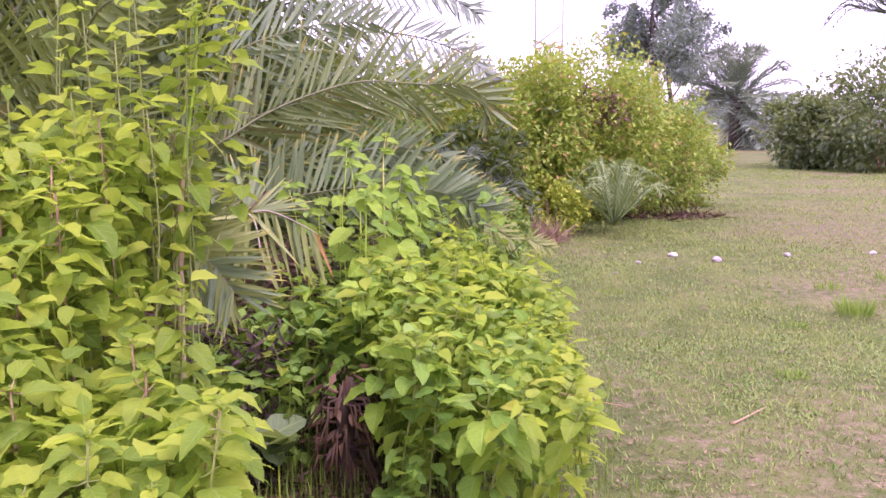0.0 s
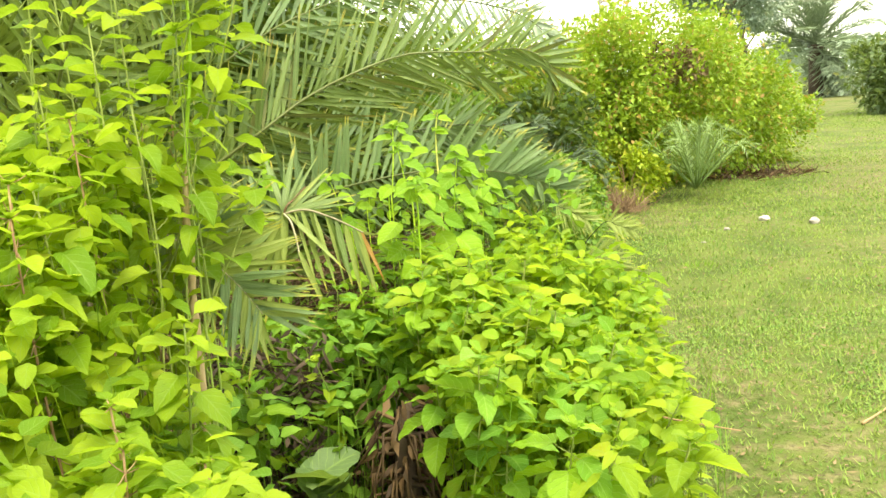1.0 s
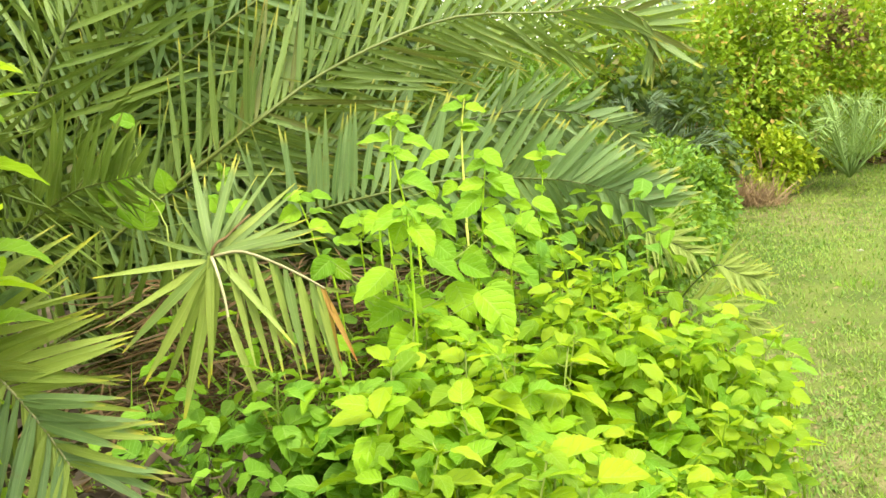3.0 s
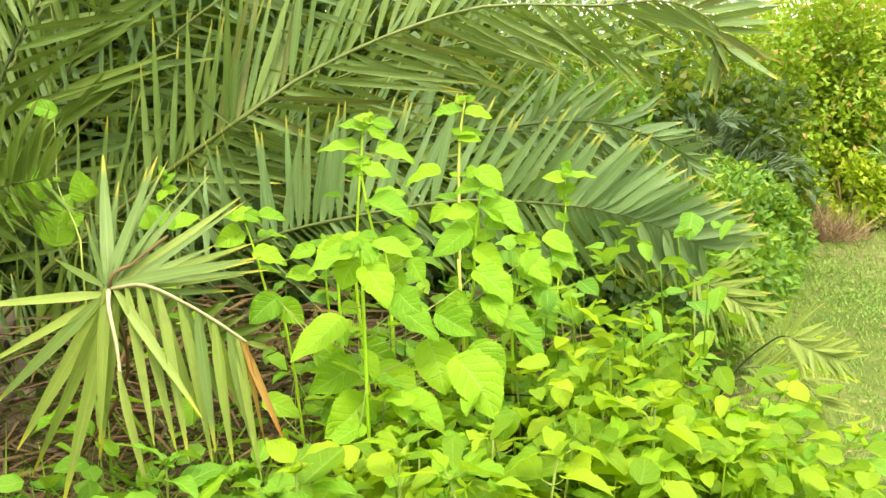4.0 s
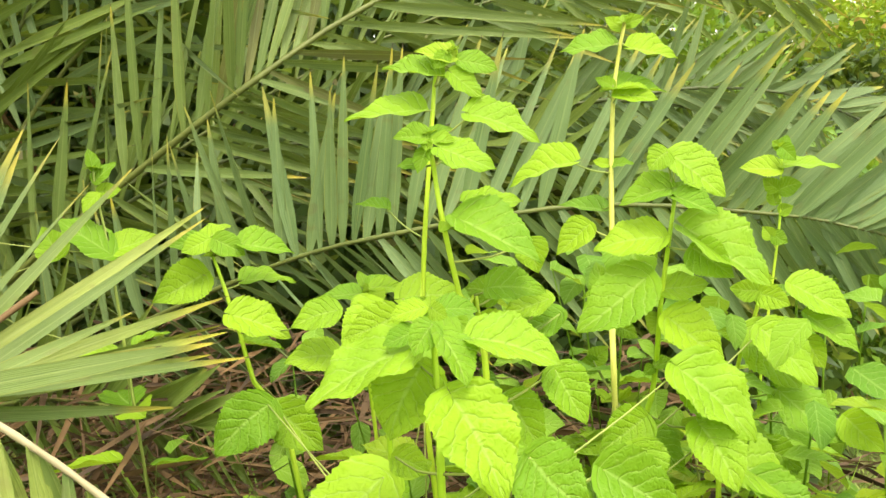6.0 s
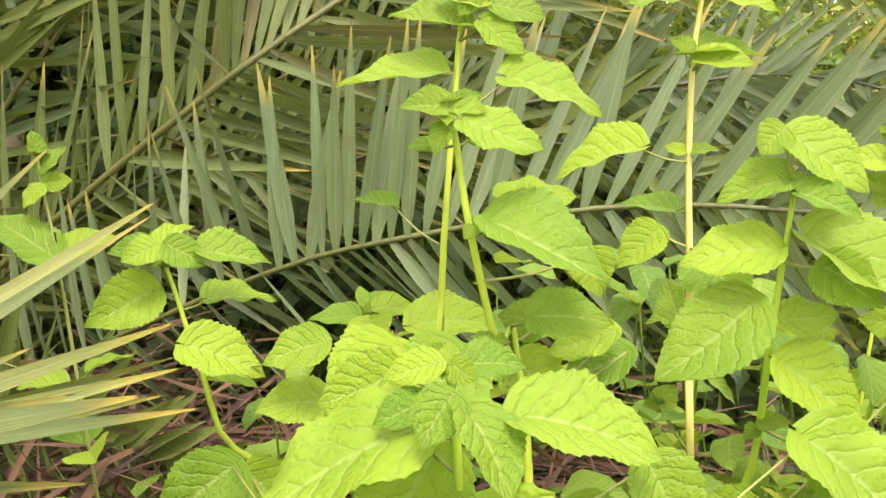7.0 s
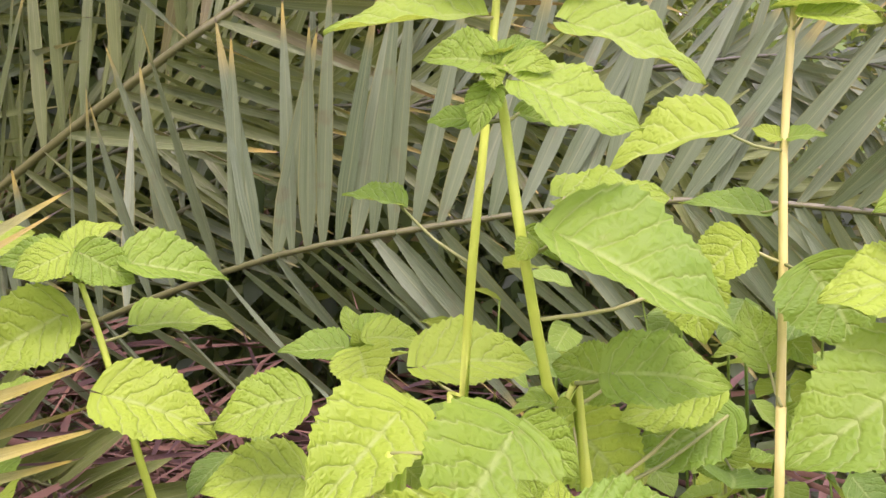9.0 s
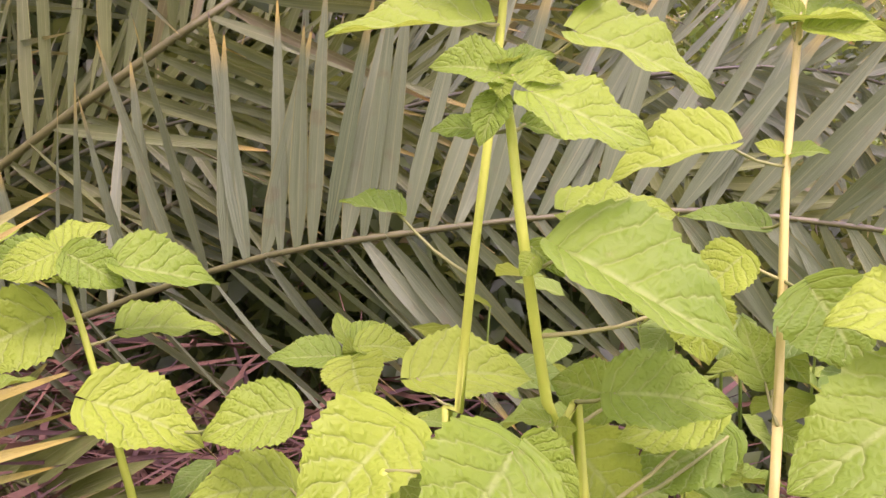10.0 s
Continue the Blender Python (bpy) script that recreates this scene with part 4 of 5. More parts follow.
LEAVES_F1 = [
    (-0.254, 3.42, 0.97, -99, -14, 0.068, 0.053, -28),
    (-0.225, 3.45, 0.964, -93, 19, 0.017, 0.013, -37),
    (-0.22, 3.45, 0.964, 85, 7, 0.02, 0.016, 33),
    (-0.215, 3.45, 1.033, 91, -8, 0.04, 0.031, 30),
    (-0.222, 3.46, 1.04, -96, 34, 0.02, 0.016, -49),
    (-0.205, 3.415, 0.894, 127, -49, 0.051, 0.054, 51),
    (-0.235, 3.46, 0.918, -90, 7, 0.049, 0.038, -20),
    (-0.223, 3.47, 1.081, -104, 2, 0.053, 0.041, -27),
    (-0.206, 3.47, 1.077, 77, -14, 0.047, 0.037, 35),
    (-0.213, 3.48, 1.1, 68, 20, 0.021, 0.016, 70),
    (-0.216, 3.48, 1.097, -93, 36, 0.021, 0.016, -68),
    (-0.227, 3.46, 1.037, 76, 2, 0.057, 0.045, 19),
]
LEAVES_F1B = [
    (-0.226, 3.44, 0.83, -54, 64, 0.041, 0.032, -28),
    (-0.225, 3.47, 0.829, -96, -4, 0.038, 0.029, -20),
    (-0.216, 3.44, 0.801, 107, -23, 0.022, 0.019, 63),
    (-0.222, 3.47, 0.844, 101, -44, 0.029, 0.022, 54),
    (-0.252, 3.47, 0.754, 59, 44, 0.022, 0.023, 57),
    (-0.248, 3.47, 0.75, -103, -14, 0.023, 0.021, -66),
    (-0.243, 3.43, 0.906, -131, -36, 0.043, 0.033, -47),
]
STEM_G1 = [(-0.176, 3.32, 0.667), (-0.161, 3.318, 0.765), (-0.155, 3.316, 0.802), (-0.149, 3.31, 0.859), (-0.143, 3.31, 0.902), (-0.137, 3.315, 0.949)]
LEAVES_G1 = [
    (-0.157, 3.29, 0.886, -123, -33, 0.072, 0.056, -41),
    (-0.139, 3.32, 0.983, 96, -37, 0.054, 0.042, 31),
    (-0.14, 3.31, 0.957, -107, -12, 0.043, 0.034, -37),
    (-0.142, 3.31, 0.987, -142, -34, 0.022, 0.023, -60),
    (-0.132, 3.3, 0.951, 99, -21, 0.036, 0.028, 28),
    (-0.146, 3.3, 0.918, -107, -5, 0.055, 0.043, -37),
    (-0.127, 3.31, 0.924, 93, -34, 0.082, 0.064, 25),
    (-0.119, 3.3, 0.909, 106, -32, 0.039, 0.033, 67),
    (-0.146, 3.31, 0.873, 77, 10, 0.037, 0.029, 44),
    (-0.14, 3.3, 0.85, 96, -33, 0.057, 0.045, 39),
    (-0.122, 3.27, 0.814, 111, -40, 0.074, 0.058, 20),
    (-0.154, 3.31, 0.805, 75, 12, 0.019, 0.015, 29),
]
LEAVES_G1B = [
    (-0.157, 3.31, 0.804, -140, -32, 0.011, 0.011, -52),
    (-0.106, 3.24, 0.782, 129, -42, 0.055, 0.043, 16),
    (-0.154, 3.22, 0.768, 145, -44, 0.043, 0.045, 22),
    (-0.152, 3.27, 0.763, 105, -40, 0.042, 0.033, 30),
    (-0.152, 3.25, 0.78, -128, -30, 0.045, 0.038, -59),
    (-0.139, 3.33, 0.949, 38, 49, 0.015, 0.015, 52),
]
STEM_H1 = [(-0.107, 3.7, 0.605), (-0.092, 3.705, 0.779), (-0.083, 3.71, 0.869), (-0.083, 3.712, 0.91), (-0.081, 3.714, 0.956)]
LEAVES_H1 = [
    (-0.084, 3.7, 0.932, -99, 5, 0.045, 0.035, -46),
    (-0.078, 3.71, 0.937, 87, -3, 0.062, 0.048, 17),
    (-0.08, 3.7, 0.957, 117, -39, 0.023, 0.021, 66),
    (-0.082, 3.72, 0.956, -91, 36, 0.014, 0.015, -84),
    (-0.081, 3.72, 0.958, 54, 63, 0.015, 0.015, 59),
    (-0.083, 3.71, 0.907, 84, 14, 0.026, 0.025, 83),
    (-0.086, 3.71, 0.907, -88, 39, 0.022, 0.02, -81),
    (-0.088, 3.71, 0.89, -63, 75, 0.021, 0.017, -58),
    (-0.092, 3.7, 0.85, -81, 53, 0.017, 0.018, -73),
    (-0.089, 3.7, 0.854, 103, -29, 0.019, 0.02, 73),
    (-0.083, 3.71, 0.88, 83, 23, 0.017, 0.017, 81),
]
STEM_J1 = [(-0.114, 3.39, 0.643), (-0.098, 3.387, 0.774), (-0.081, 3.385, 0.833), (-0.075, 3.39, 0.863)]
LEAVES_J1 = [
    (-0.084, 3.37, 0.824, 106, -41, 0.065, 0.051, 30),
    (-0.076, 3.38, 0.855, 100, -17, 0.027, 0.024, 73),
    (-0.078, 3.38, 0.858, -94, 5, 0.024, 0.021, -77),
    (-0.051, 3.42, 0.855, 94, -27, 0.056, 0.044, 30),
    (-0.038, 3.42, 0.827, 96, -30, 0.054, 0.042, 26),
    (-0.058, 3.36, 0.774, 104, -30, 0.065, 0.051, 23),
    (-0.038, 3.41, 0.808, 126, -50, 0.029, 0.025, 50),
    (-0.093, 3.38, 0.818, -95, 6, 0.019, 0.016, -74),
    (-0.069, 3.33, 0.734, 106, -21, 0.035, 0.031, 62),
    (-0.004, 3.36, 0.755, 112, -35, 0.039, 0.032, 61),
    (-0.078, 3.4, 0.858, 59, 42, 0.014, 0.015, 63),
]
STEM_N1 = [(-0.234, 3.04, 0.767), (-0.235, 3.045, 0.825), (-0.237, 3.05, 0.878), (-0.242, 3.057, 0.912)]
LEAVES_N1 = [
    (-0.243, 3.035, 0.896, -133, -17, 0.074, 0.058, -11),
    (-0.208, 3.045, 0.9, 71, -14, 0.056, 0.044, 18),
    (-0.247, 3.05, 0.878, -166, -48, 0.049, 0.046, -40),
    (-0.223, 3.03, 0.906, 121, -41, 0.037, 0.029, -13),
    (-0.243, 3.05, 0.916, -129, -8, 0.022, 0.017, -33),
    (-0.238, 3.06, 0.912, 65, 0, 0.026, 0.021, 27),
    (-0.247, 3.065, 0.911, -72, 42, 0.011, 0.011, -48),
    (-0.244, 3.04, 0.904, -142, -12, 0.023, 0.018, -28),
    (-0.228, 3.03, 0.911, -177, -26, 0.025, 0.02, -38),
    (-0.268, 3.06, 0.907, -123, -19, 0.035, 0.029, -75),
    (-0.213, 3.02, 0.871, 118, -47, 0.067, 0.052, 19),
    (-0.236, 3.045, 0.862, -132, -15, 0.013, 0.01, -49),
]
LEAVES_N1B = [
    (-0.196, 3.07, 0.855, 112, -48, 0.039, 0.032, 45),
    (-0.169, 3.08, 0.872, 113, -49, 0.038, 0.03, 29),
    (-0.237, 3.05, 0.916, 105, -21, 0.012, 0.012, 59),
    (-0.17, 3.03, 0.835, 106, -30, 0.043, 0.044, 51),
    (-0.286, 3.08, 0.801, 84, -23, 0.026, 0.024, 60),
]
STEM_K1 = [(-0.276, 3.1, 0.552), (-0.27, 3.1, 0.622), (-0.264, 3.1, 0.723), (-0.272, 3.1, 0.748)]
LEAVES_K1 = [
    (-0.183, 3.17, 0.72, 132, -58, 0.084, 0.071, 23),
    (-0.118, 3.13, 0.706, 112, -46, 0.104, 0.081, 22),
    (-0.248, 3.12, 0.691, 101, -44, 0.085, 0.066, 18),
    (-0.306, 3.13, 0.687, -142, -20, 0.082, 0.064, -52),
    (-0.259, 3.07, 0.652, -154, -25, 0.081, 0.072, -53),
    (-0.32, 3.12, 0.764, -145, -28, 0.098, 0.077, -17),
    (-0.219, 3.13, 0.789, 82, -38, 0.085, 0.067, 23),
    (-0.382, 3.16, 0.695, 59, -12, 0.055, 0.049, 70),
    (-0.194, 3.07, 0.661, 95, -26, 0.08, 0.062, 29),
    (-0.283, 3.14, 0.714, 81, -24, 0.058, 0.052, 63),
    (-0.262, 3.08, 0.727, 110, -53, 0.06, 0.047, -22),
]
LEAVES_K1B = [
    (-0.164, 3.17, 0.769, 81, -27, 0.066, 0.051, 55),
    (-0.115, 3.2, 0.712, 105, -50, 0.073, 0.057, 34),
    (-0.071, 3.35, 0.831, 95, -45, 0.064, 0.05, 35),
    (-0.123, 3.25, 0.823, 95, -38, 0.077, 0.06, 29),
    (-0.107, 3.27, 0.759, 83, -33, 0.081, 0.063, 20),
    (-0.07, 3.27, 0.728, 102, -47, 0.072, 0.056, 12),
    (-0.478, 3.2, 0.778, -149, -33, 0.063, 0.051, -66),
    (-0.481, 3.22, 0.765, 81, -42, 0.055, 0.045, 60),
    (-0.486, 3.16, 0.607, 70, -29, 0.065, 0.051, 34),
]
STEM_P1 = [(-0.803, 3.36, 0.83), (-0.804, 3.36, 0.878), (-0.814, 3.36, 0.945), (-0.815, 3.36, 0.979)]
LEAVES_P1 = [
    (-0.815, 3.36, 0.979, -88, 85, 0.025, 0.02, 82),
    (-0.814, 3.36, 0.965, 41, 39, 0.033, 0.026, 40),
    (-0.794, 3.35, 0.88, -127, 42, 0.072, 0.056, -26),
    (-0.8, 3.36, 0.881, 43, 15, 0.055, 0.043, 33),
    (-0.81, 3.36, 0.952, 44, 2, 0.025, 0.02, 85),
    (-0.808, 3.355, 0.949, -166, -38, 0.027, 0.021, -29),
    (-1.006, 3.25, 0.875, 25, 62, 0.1, 0.078, 29),
    (-0.975, 3.2, 0.96, -82, 86, 0.063, 0.049, 82),
]
STEM_Q1 = [(-0.847, 3.15, 0.786), (-0.864, 3.17, 0.887), (-0.912, 3.19, 0.958), (-0.93, 3.2, 0.988)]
LEAVES_Q1 = [
    (-0.979, 3.19, 0.958, 16, 81, 0.058, 0.058, 45),
    (-0.868, 3.2, 0.956, -162, 79, 0.054, 0.047, 43),
    (-0.918, 3.17, 0.876, 13, 77, 0.058, 0.061, 56),
    (-1.014, 3.2, 0.93, -122, 69, 0.054, 0.048, -75),
    (-0.769, 3.25, 0.897, -111, 69, 0.035, 0.037, -71),
    (-0.848, 3.2, 0.961, -173, 66, 0.024, 0.025, -127),
    (-0.965, 3.25, 1.113, -134, 21, 0.051, 0.039, -65),
    (-0.896, 3.18, 0.912, 55, 23, 0.034, 0.034, 88),
]

GROUP_HERB = "herbs among the palm fronds"
for seed, label, stem, leaves, mat, r in (
        (101, LOOK_HERB, STEM_C2, LEAVES_C2 + LEAVES_C2B, STEM, 0.0031),
        (102, "low herb with broad toothed light green leaves", STEM_C3, LEAVES_C3, STEM, 0.0028),
        (103, "slender herb with a leafy top above the palm frond", STEM_C1, LEAVES_C1 + LEAVES_C1B, STEM, 0.0028),
        (104, "short herb with a dusty green top whorl", STEM_M1, LEAVES_M1, STEM, 0.0024),
        (105, "leaning herb with a whorl of toothed leaves", STEM_L1, LEAVES_L1, STEM, 0.0028),
        (106, "herb with a straight pale yellow stem", STEM_F1, LEAVES_F1 + LEAVES_F1B, STEM_PALE, 0.0033),
        (107, "leafy herb with large light green leaves", STEM_G1, LEAVES_G1 + LEAVES_G1B, STEM, 0.0033),
        (108, "short-topped herb with drooping toothed leaves", STEM_N1, LEAVES_N1 + LEAVES_N1B, STEM, 0.0031),
        (109, "thin herb with small pointed leaves before the frond", STEM_H1, LEAVES_H1, STEM, 0.0022),
        (113, "pale green heart-leaved herb behind the bent frond", STEM_Q1, LEAVES_Q1, STEM_DULL, 0.0022),
        (112, "herb with a crooked stem and narrow leaves", STEM_J1, LEAVES_J1, STEM, 0.0028),
        (111, "thin herb with few small leaves among the fronds", STEM_P1, LEAVES_P1, STEM_DULL, 0.0022),
        (110, "herb with strongly quilted bright green leaves", STEM_K1, LEAVES_K1 + LEAVES_K1B, STEM, 0.0031)):
    foot = (stem[0][0] + random.Random(seed).uniform(-0.03, 0.03), stem[0][1] + random.Random(seed + 1).uniform(0.0, 0.05), 0.0)
    low = [q for q in herb_rows(None, (foot, (stem[0][0], stem[0][1], stem[0][2] * 0.9)), seed + 7, 6, 0.075, 0.45, sag=20) if q[5] > 0.035]
    herb(label, GROUP_HERB, foot, stem[-1], r, list(leaves) + low, HERO_LEAVES, seed, mat, [foot] + list(stem), apart=True)


def bush_top(x, y):
    """How high the herb thicket stands."""
    edge = max(0.0, min(1.0, (0.44 - x) / 0.22))
    back = 0.62 + 0.14 * max(0.0, min(1.0, (y - 2.4) / 0.8))
    hollow = 1 - 0.30 * max(0.0, min(1.0, (-0.15 - x) / 0.2)) * max(0.0, min(1.0, (3.0 - y) / 0.4))
    back += 0.12 * max(0.0, min(1.0, (y - 2.8) / 0.25))
    dip = 1 - 0.24 * max(0.0, min(1.0, (x - 0.0) / 0.2)) * max(0.0, min(1.0, (y - 2.5) / 0.3))
    return back * (0.72 + 0.28 * edge) * hollow * dip


rnd = random.Random(77)
count = 0
for iy in range(15):
    for ix in range(9):
        x = -0.47 + 0.105 * ix + rnd.uniform(-0.045, 0.045)
        y = 2.08 + 0.115 * iy + rnd.uniform(-0.05, 0.05)
        if (x < -0.27 and y > 3.0) or (y < 2.85 and x < -0.03 - 0.33 * (y - 2.2)):
            continue
        count += 1
        h = bush_top(x, y) * rnd.uniform(0.82, 1.06)
        if y > 2.85:
            h = min(h, rnd.uniform(0.56, 0.69) - 0.3 * max(0.0, x - 0.1))
        out = max(0.0, x - 0.1) * 0.45
        front = max(0.0, 2.45 - y) * 0.35
        kind = rnd.random()
        meshes, label = (HERB_LEAVES, "bright green herb with toothed leaves in the thicket") if kind < 0.36 else (
            (VINE_LEAVES, "yellow-green rambling herb with pointed leaves") if kind < 0.87 else (SHADE_LEAVES, "dark green undergrowth herb"))
        if x < -0.2 and y < 2.9 and kind > 0.4:
            meshes, label = SHADE_LEAVES, "dark green undergrowth herb"
        wild_herb(label, "herbs of the thicket", (x - out * 0.5, y), h, 300 + count, 11, rnd.uniform(0.062, 0.082), meshes,
                  (out + rnd.uniform(-0.05, 0.05), -front + rnd.uniform(-0.05, 0.05)), sag=20, loose=30)

# ---------------- rambling shrubs by the path ----------------
rnd = random.Random(21)
count = 0
for iy in range(9):
    for ix in range(9):
        x = -1.05 + 0.1 * ix + rnd.uniform(-0.04, 0.04)
        y = 1.25 + 0.14 * iy + rnd.uniform(-0.06, 0.06)
        if x > -0.24 - 0.3 * max(0.0, y - 1.4) or (y > 1.95 and x > -0.66) or (x < -0.8 and y < 1.6):
            continue
        high = (0.64 if x < -0.5 or y < 1.6 else 0.52) + 0.50 * max(0.0, min(1.0, (y - 1.25) / 0.7)) * max(0.06, min(1.0, (-0.5 - x) / 0.14))
        count += 1
        wild_herb("tall rambling shrub with yellow-green pointed leaves", "shrubs by the path", (x, y), high * rnd.uniform(0.9, 1.1), 500 + count, 16,
                  rnd.uniform(0.058, 0.082), VINE_LEAVES, (rnd.uniform(-0.03, 0.09), rnd.uniform(-0.1, 0.05)), STEM_BROWN if rnd.random() < 0.45 else STEM_DULL, 0.0033, sag=24, loose=34,
                  name="shrub", category="shrub")

climbers = ((-0.56, 2.14, 1.46), (-0.545, 2.1, 1.40), (-0.66, 2.12, 1.5), (-0.74, 2.2, 1.52), (-0.70, 2.05, 1.34), (-0.80, 2.15, 1.42), (-0.62, 2.2, 1.3), (-0.86, 2.1, 1.3), (-0.60, 2.02, 1.18), (-0.92, 2.2, 1.5), (-0.78, 1.98, 1.22))
for k, (x, y, h) in enumerate(climbers):
    wild_herb("slender climbing shrub with paired pointed leaves", "shrubs by the path", (x, y), h, 880 + k, 14, 0.060 + 0.004 * (k % 3), VINE_LEAVES, (0.05 - 0.02 * (k % 3), -0.02), STEM_DULL, 0.003,
              sag=22, loose=26, name="shrub", category="shrub")
for k, (x, y, z) in enumerate(((-0.46, 2.2, 1.36), (-0.402, 2.164, 1.03), (-0.40, 2.15, 1.42), (-0.47, 2.25, 1.2), (-0.44, 2.1, 1.5))):
    ctrl = [(-0.60 - 0.06 * k, 2.1 + 0.04 * ((k * 2) % 5), 0.0), (-0.58 - 0.04 * k, 2.11 + 0.03 * ((k * 2) % 5), z * 0.55), (x - 0.07, y, z * 0.86), (x, y, z)]
    herb("climbing shrub leaning over the hollow", "shrubs by the path", ctrl[0], ctrl[-1], 0.003, herb_rows(None, ctrl, 930 + k, 7, 0.062, 0.6, sag=14, loose=26), VINE_LEAVES, 930 + k,
         STEM_DULL, ctrl, "shrub", "shrub")
rnd = random.Random(33)
for k in range(34):
    x, y = rnd.uniform(-0.66, -0.1), rnd.uniform(1.85, 2.85)
    if x > 0.03 - 0.33 * (y - 1.85) - 0.15:
        continue
    if (y < 2.68 and -0.46 < x < -0.1) or (2.3 < y < 2.7 and x < -0.56) or math.hypot(x + 0.40, y - 2.3) < 0.2:
        continue
    wild_herb("low dark green herb in the shaded hollow", "herbs in the hollow", (x, y), rnd.uniform(0.22, 0.5) * (0.55 if y < 2.5 and x > -0.55 else 1.0), 1820 + k, 6, rnd.uniform(0.05, 0.07), SHADE_LEAVES if rnd.random() < 0.6 else VINE_LEAVES,
              (rnd.uniform(-0.06, 0.06), rnd.uniform(-0.1, 0.02)), sag=10)
rnd = random.Random(55)
for k in range(9):
    x, y = rnd.uniform(-0.85, -0.45), rnd.uniform(2.5, 2.88)
    wild_herb("round-leaved light green herb under the bent frond", "herbs in the hollow", (x, y), rnd.uniform(0.3, 0.48), 1920 + k, 6, rnd.uniform(0.06, 0.075), VINE_LEAVES if k % 2 else HERB_LEAVES,
              (rnd.uniform(-0.06, 0.06), rnd.uniform(-0.12, 0.0)), sag=8, loose=30)
# a woody stem that goes over into a green shoot
stem_pts = [(-0.60, 2.16, 0.0), (-0.585, 2.155, 0.70), (-0.575, 2.15, 0.85), (-0.565, 2.132, 0.95), (-0.552, 2.12, 1.03)]
woody = herb("climbing shrub with a thick tan lower stem", "shrubs by the path", stem_pts[0], stem_pts[-1], 0.0105,
             herb_rows(None, stem_pts, 991, 4, 0.06, 0.75), VINE_LEAVES, 991, STEM_TAN, stem_pts, "shrub", "shrub")
shoot_pts = [stem_pts[-1], (-0.535, 2.115, 1.12), (-0.511, 2.125, 1.28), (-0.50, 2.12, 1.5)]
part("shoot", Batch().tube(curve_points(shoot_pts, 12) - np.array(stem_pts[0]), 0.005, 0.0024, 6, 0.06, 5).mesh("shoot", STEM), woody, label="green upper shoot")
shoot_rnd = random.Random(992)
for x, y, z, az, el, length, width, tilt in herb_rows(None, shoot_pts, 992, 6, 0.066, 0.1):
    part("leaf", shoot_rnd.choice(VINE_LEAVES), woody, blade_matrix(np.array((x, y, z)) - np.array(stem_pts[0]), ways(az, el), length, width, tilt))


def filling(name, label, category, mat, count, place, size, seed):
    """Small leaves on thin twigs that fill a mass of plants. place: gives a point from a random generator, or None."""
    rnd2 = random.Random(seed)
    shapes = [leaf_shape(7, 2, 230 + i, 0.22, 0.12, 0, 0.42) for i in range(4)]
    bt = Batch()
    for k in range(count):
        p = place(rnd2)
        if p is None:
            continue
        s = rnd2.uniform(*size)
        bt.placed(rnd2.choice(shapes), blade_matrix(np.array(p), ways(rnd2.uniform(0, 360), rnd2.uniform(-50, 25)), s, s * rnd2.uniform(0.55, 0.85), rnd2.uniform(-35, 35)))
        if k % 3 == 0:
            x, y, z = p
            bt.tube([(x + rnd2.uniform(-0.02, 0.02), y + 0.02, max(0.0, z - 0.12)), (x, y, z)], 0.0014, 0.001, 4)
    tagged(part(name, bt.mesh(name, mat)), label, category, kind="stuff")


def shrub_spot(g):
    x, y = g.uniform(-1.05, -0.26), g.uniform(1.25, 2.2)
    if x > -0.26 - 0.3 * max(0.0, y - 1.4) or (y > 1.95 and x > -0.62) or (x < -0.8 and y < 1.6):
        return None
    high = (0.64 if x < -0.5 or y < 1.6 else 0.52) + 0.50 * max(0.0, min(1.0, (y - 1.25) / 0.7)) * max(0.06, min(1.0, (-0.5 - x) / 0.14))
    return x, y, high * (0.12 + 0.9 * g.random() ** 0.5)


def thicket_spot(g):
    x, y = g.uniform(-0.4, 0.36), g.uniform(2.1, 2.85)
    if x < -0.03 - 0.33 * (y - 2.2):
        return None
    return x, y - max(0.0, 2.45 - y) * 0.3, bush_top(x, y) * (0.3 + 0.68 * g.random() ** 0.5)


def edge_spot(g):
    x, y = g.uniform(-0.25, 0.4), g.uniform(2.2, 3.5)
    if x < -0.03 - 0.33 * (y - 2.2) or (x < 0.02 and y > 2.9):
        return None
    return x + max(0.0, x - 0.1) * 0.3, y - max(0.0, 2.45 - y) * 0.3, bush_top(x, y) * (0.25 + 0.7 * g.random() ** 0.6)


filling("shrub_foliage", "dense small yellow-green leaves among the rambling shrubs", "foliage", LEAF_VINE, 2500, shrub_spot, (0.04, 0.068), 61)
filling("thicket_foliage", "small bright leaves filling the herb thicket", "foliage", LEAF_BRIGHT, 1100, thicket_spot, (0.032, 0.055), 62)
filling("thicket_foliage", "small yellow-green pointed leaves filling the thicket's edge", "foliage", LEAF_VINE, 3400, edge_spot, (0.03, 0.052), 65)


def hollow_spot(g):
    x, y = g.uniform(-0.85, 0.0), g.uniform(2.85, 3.55)
    return x, y, 0.18 + 0.42 * g.random() * min(1.0, (y - 2.6) / 0.7)


def under_spot(g):
    x, y = g.uniform(-0.55, 0.25), g.uniform(3.3, 3.75)
    return x, y, 0.45 + (0.36 + 0.06 * g.random()) * g.random() ** 0.7


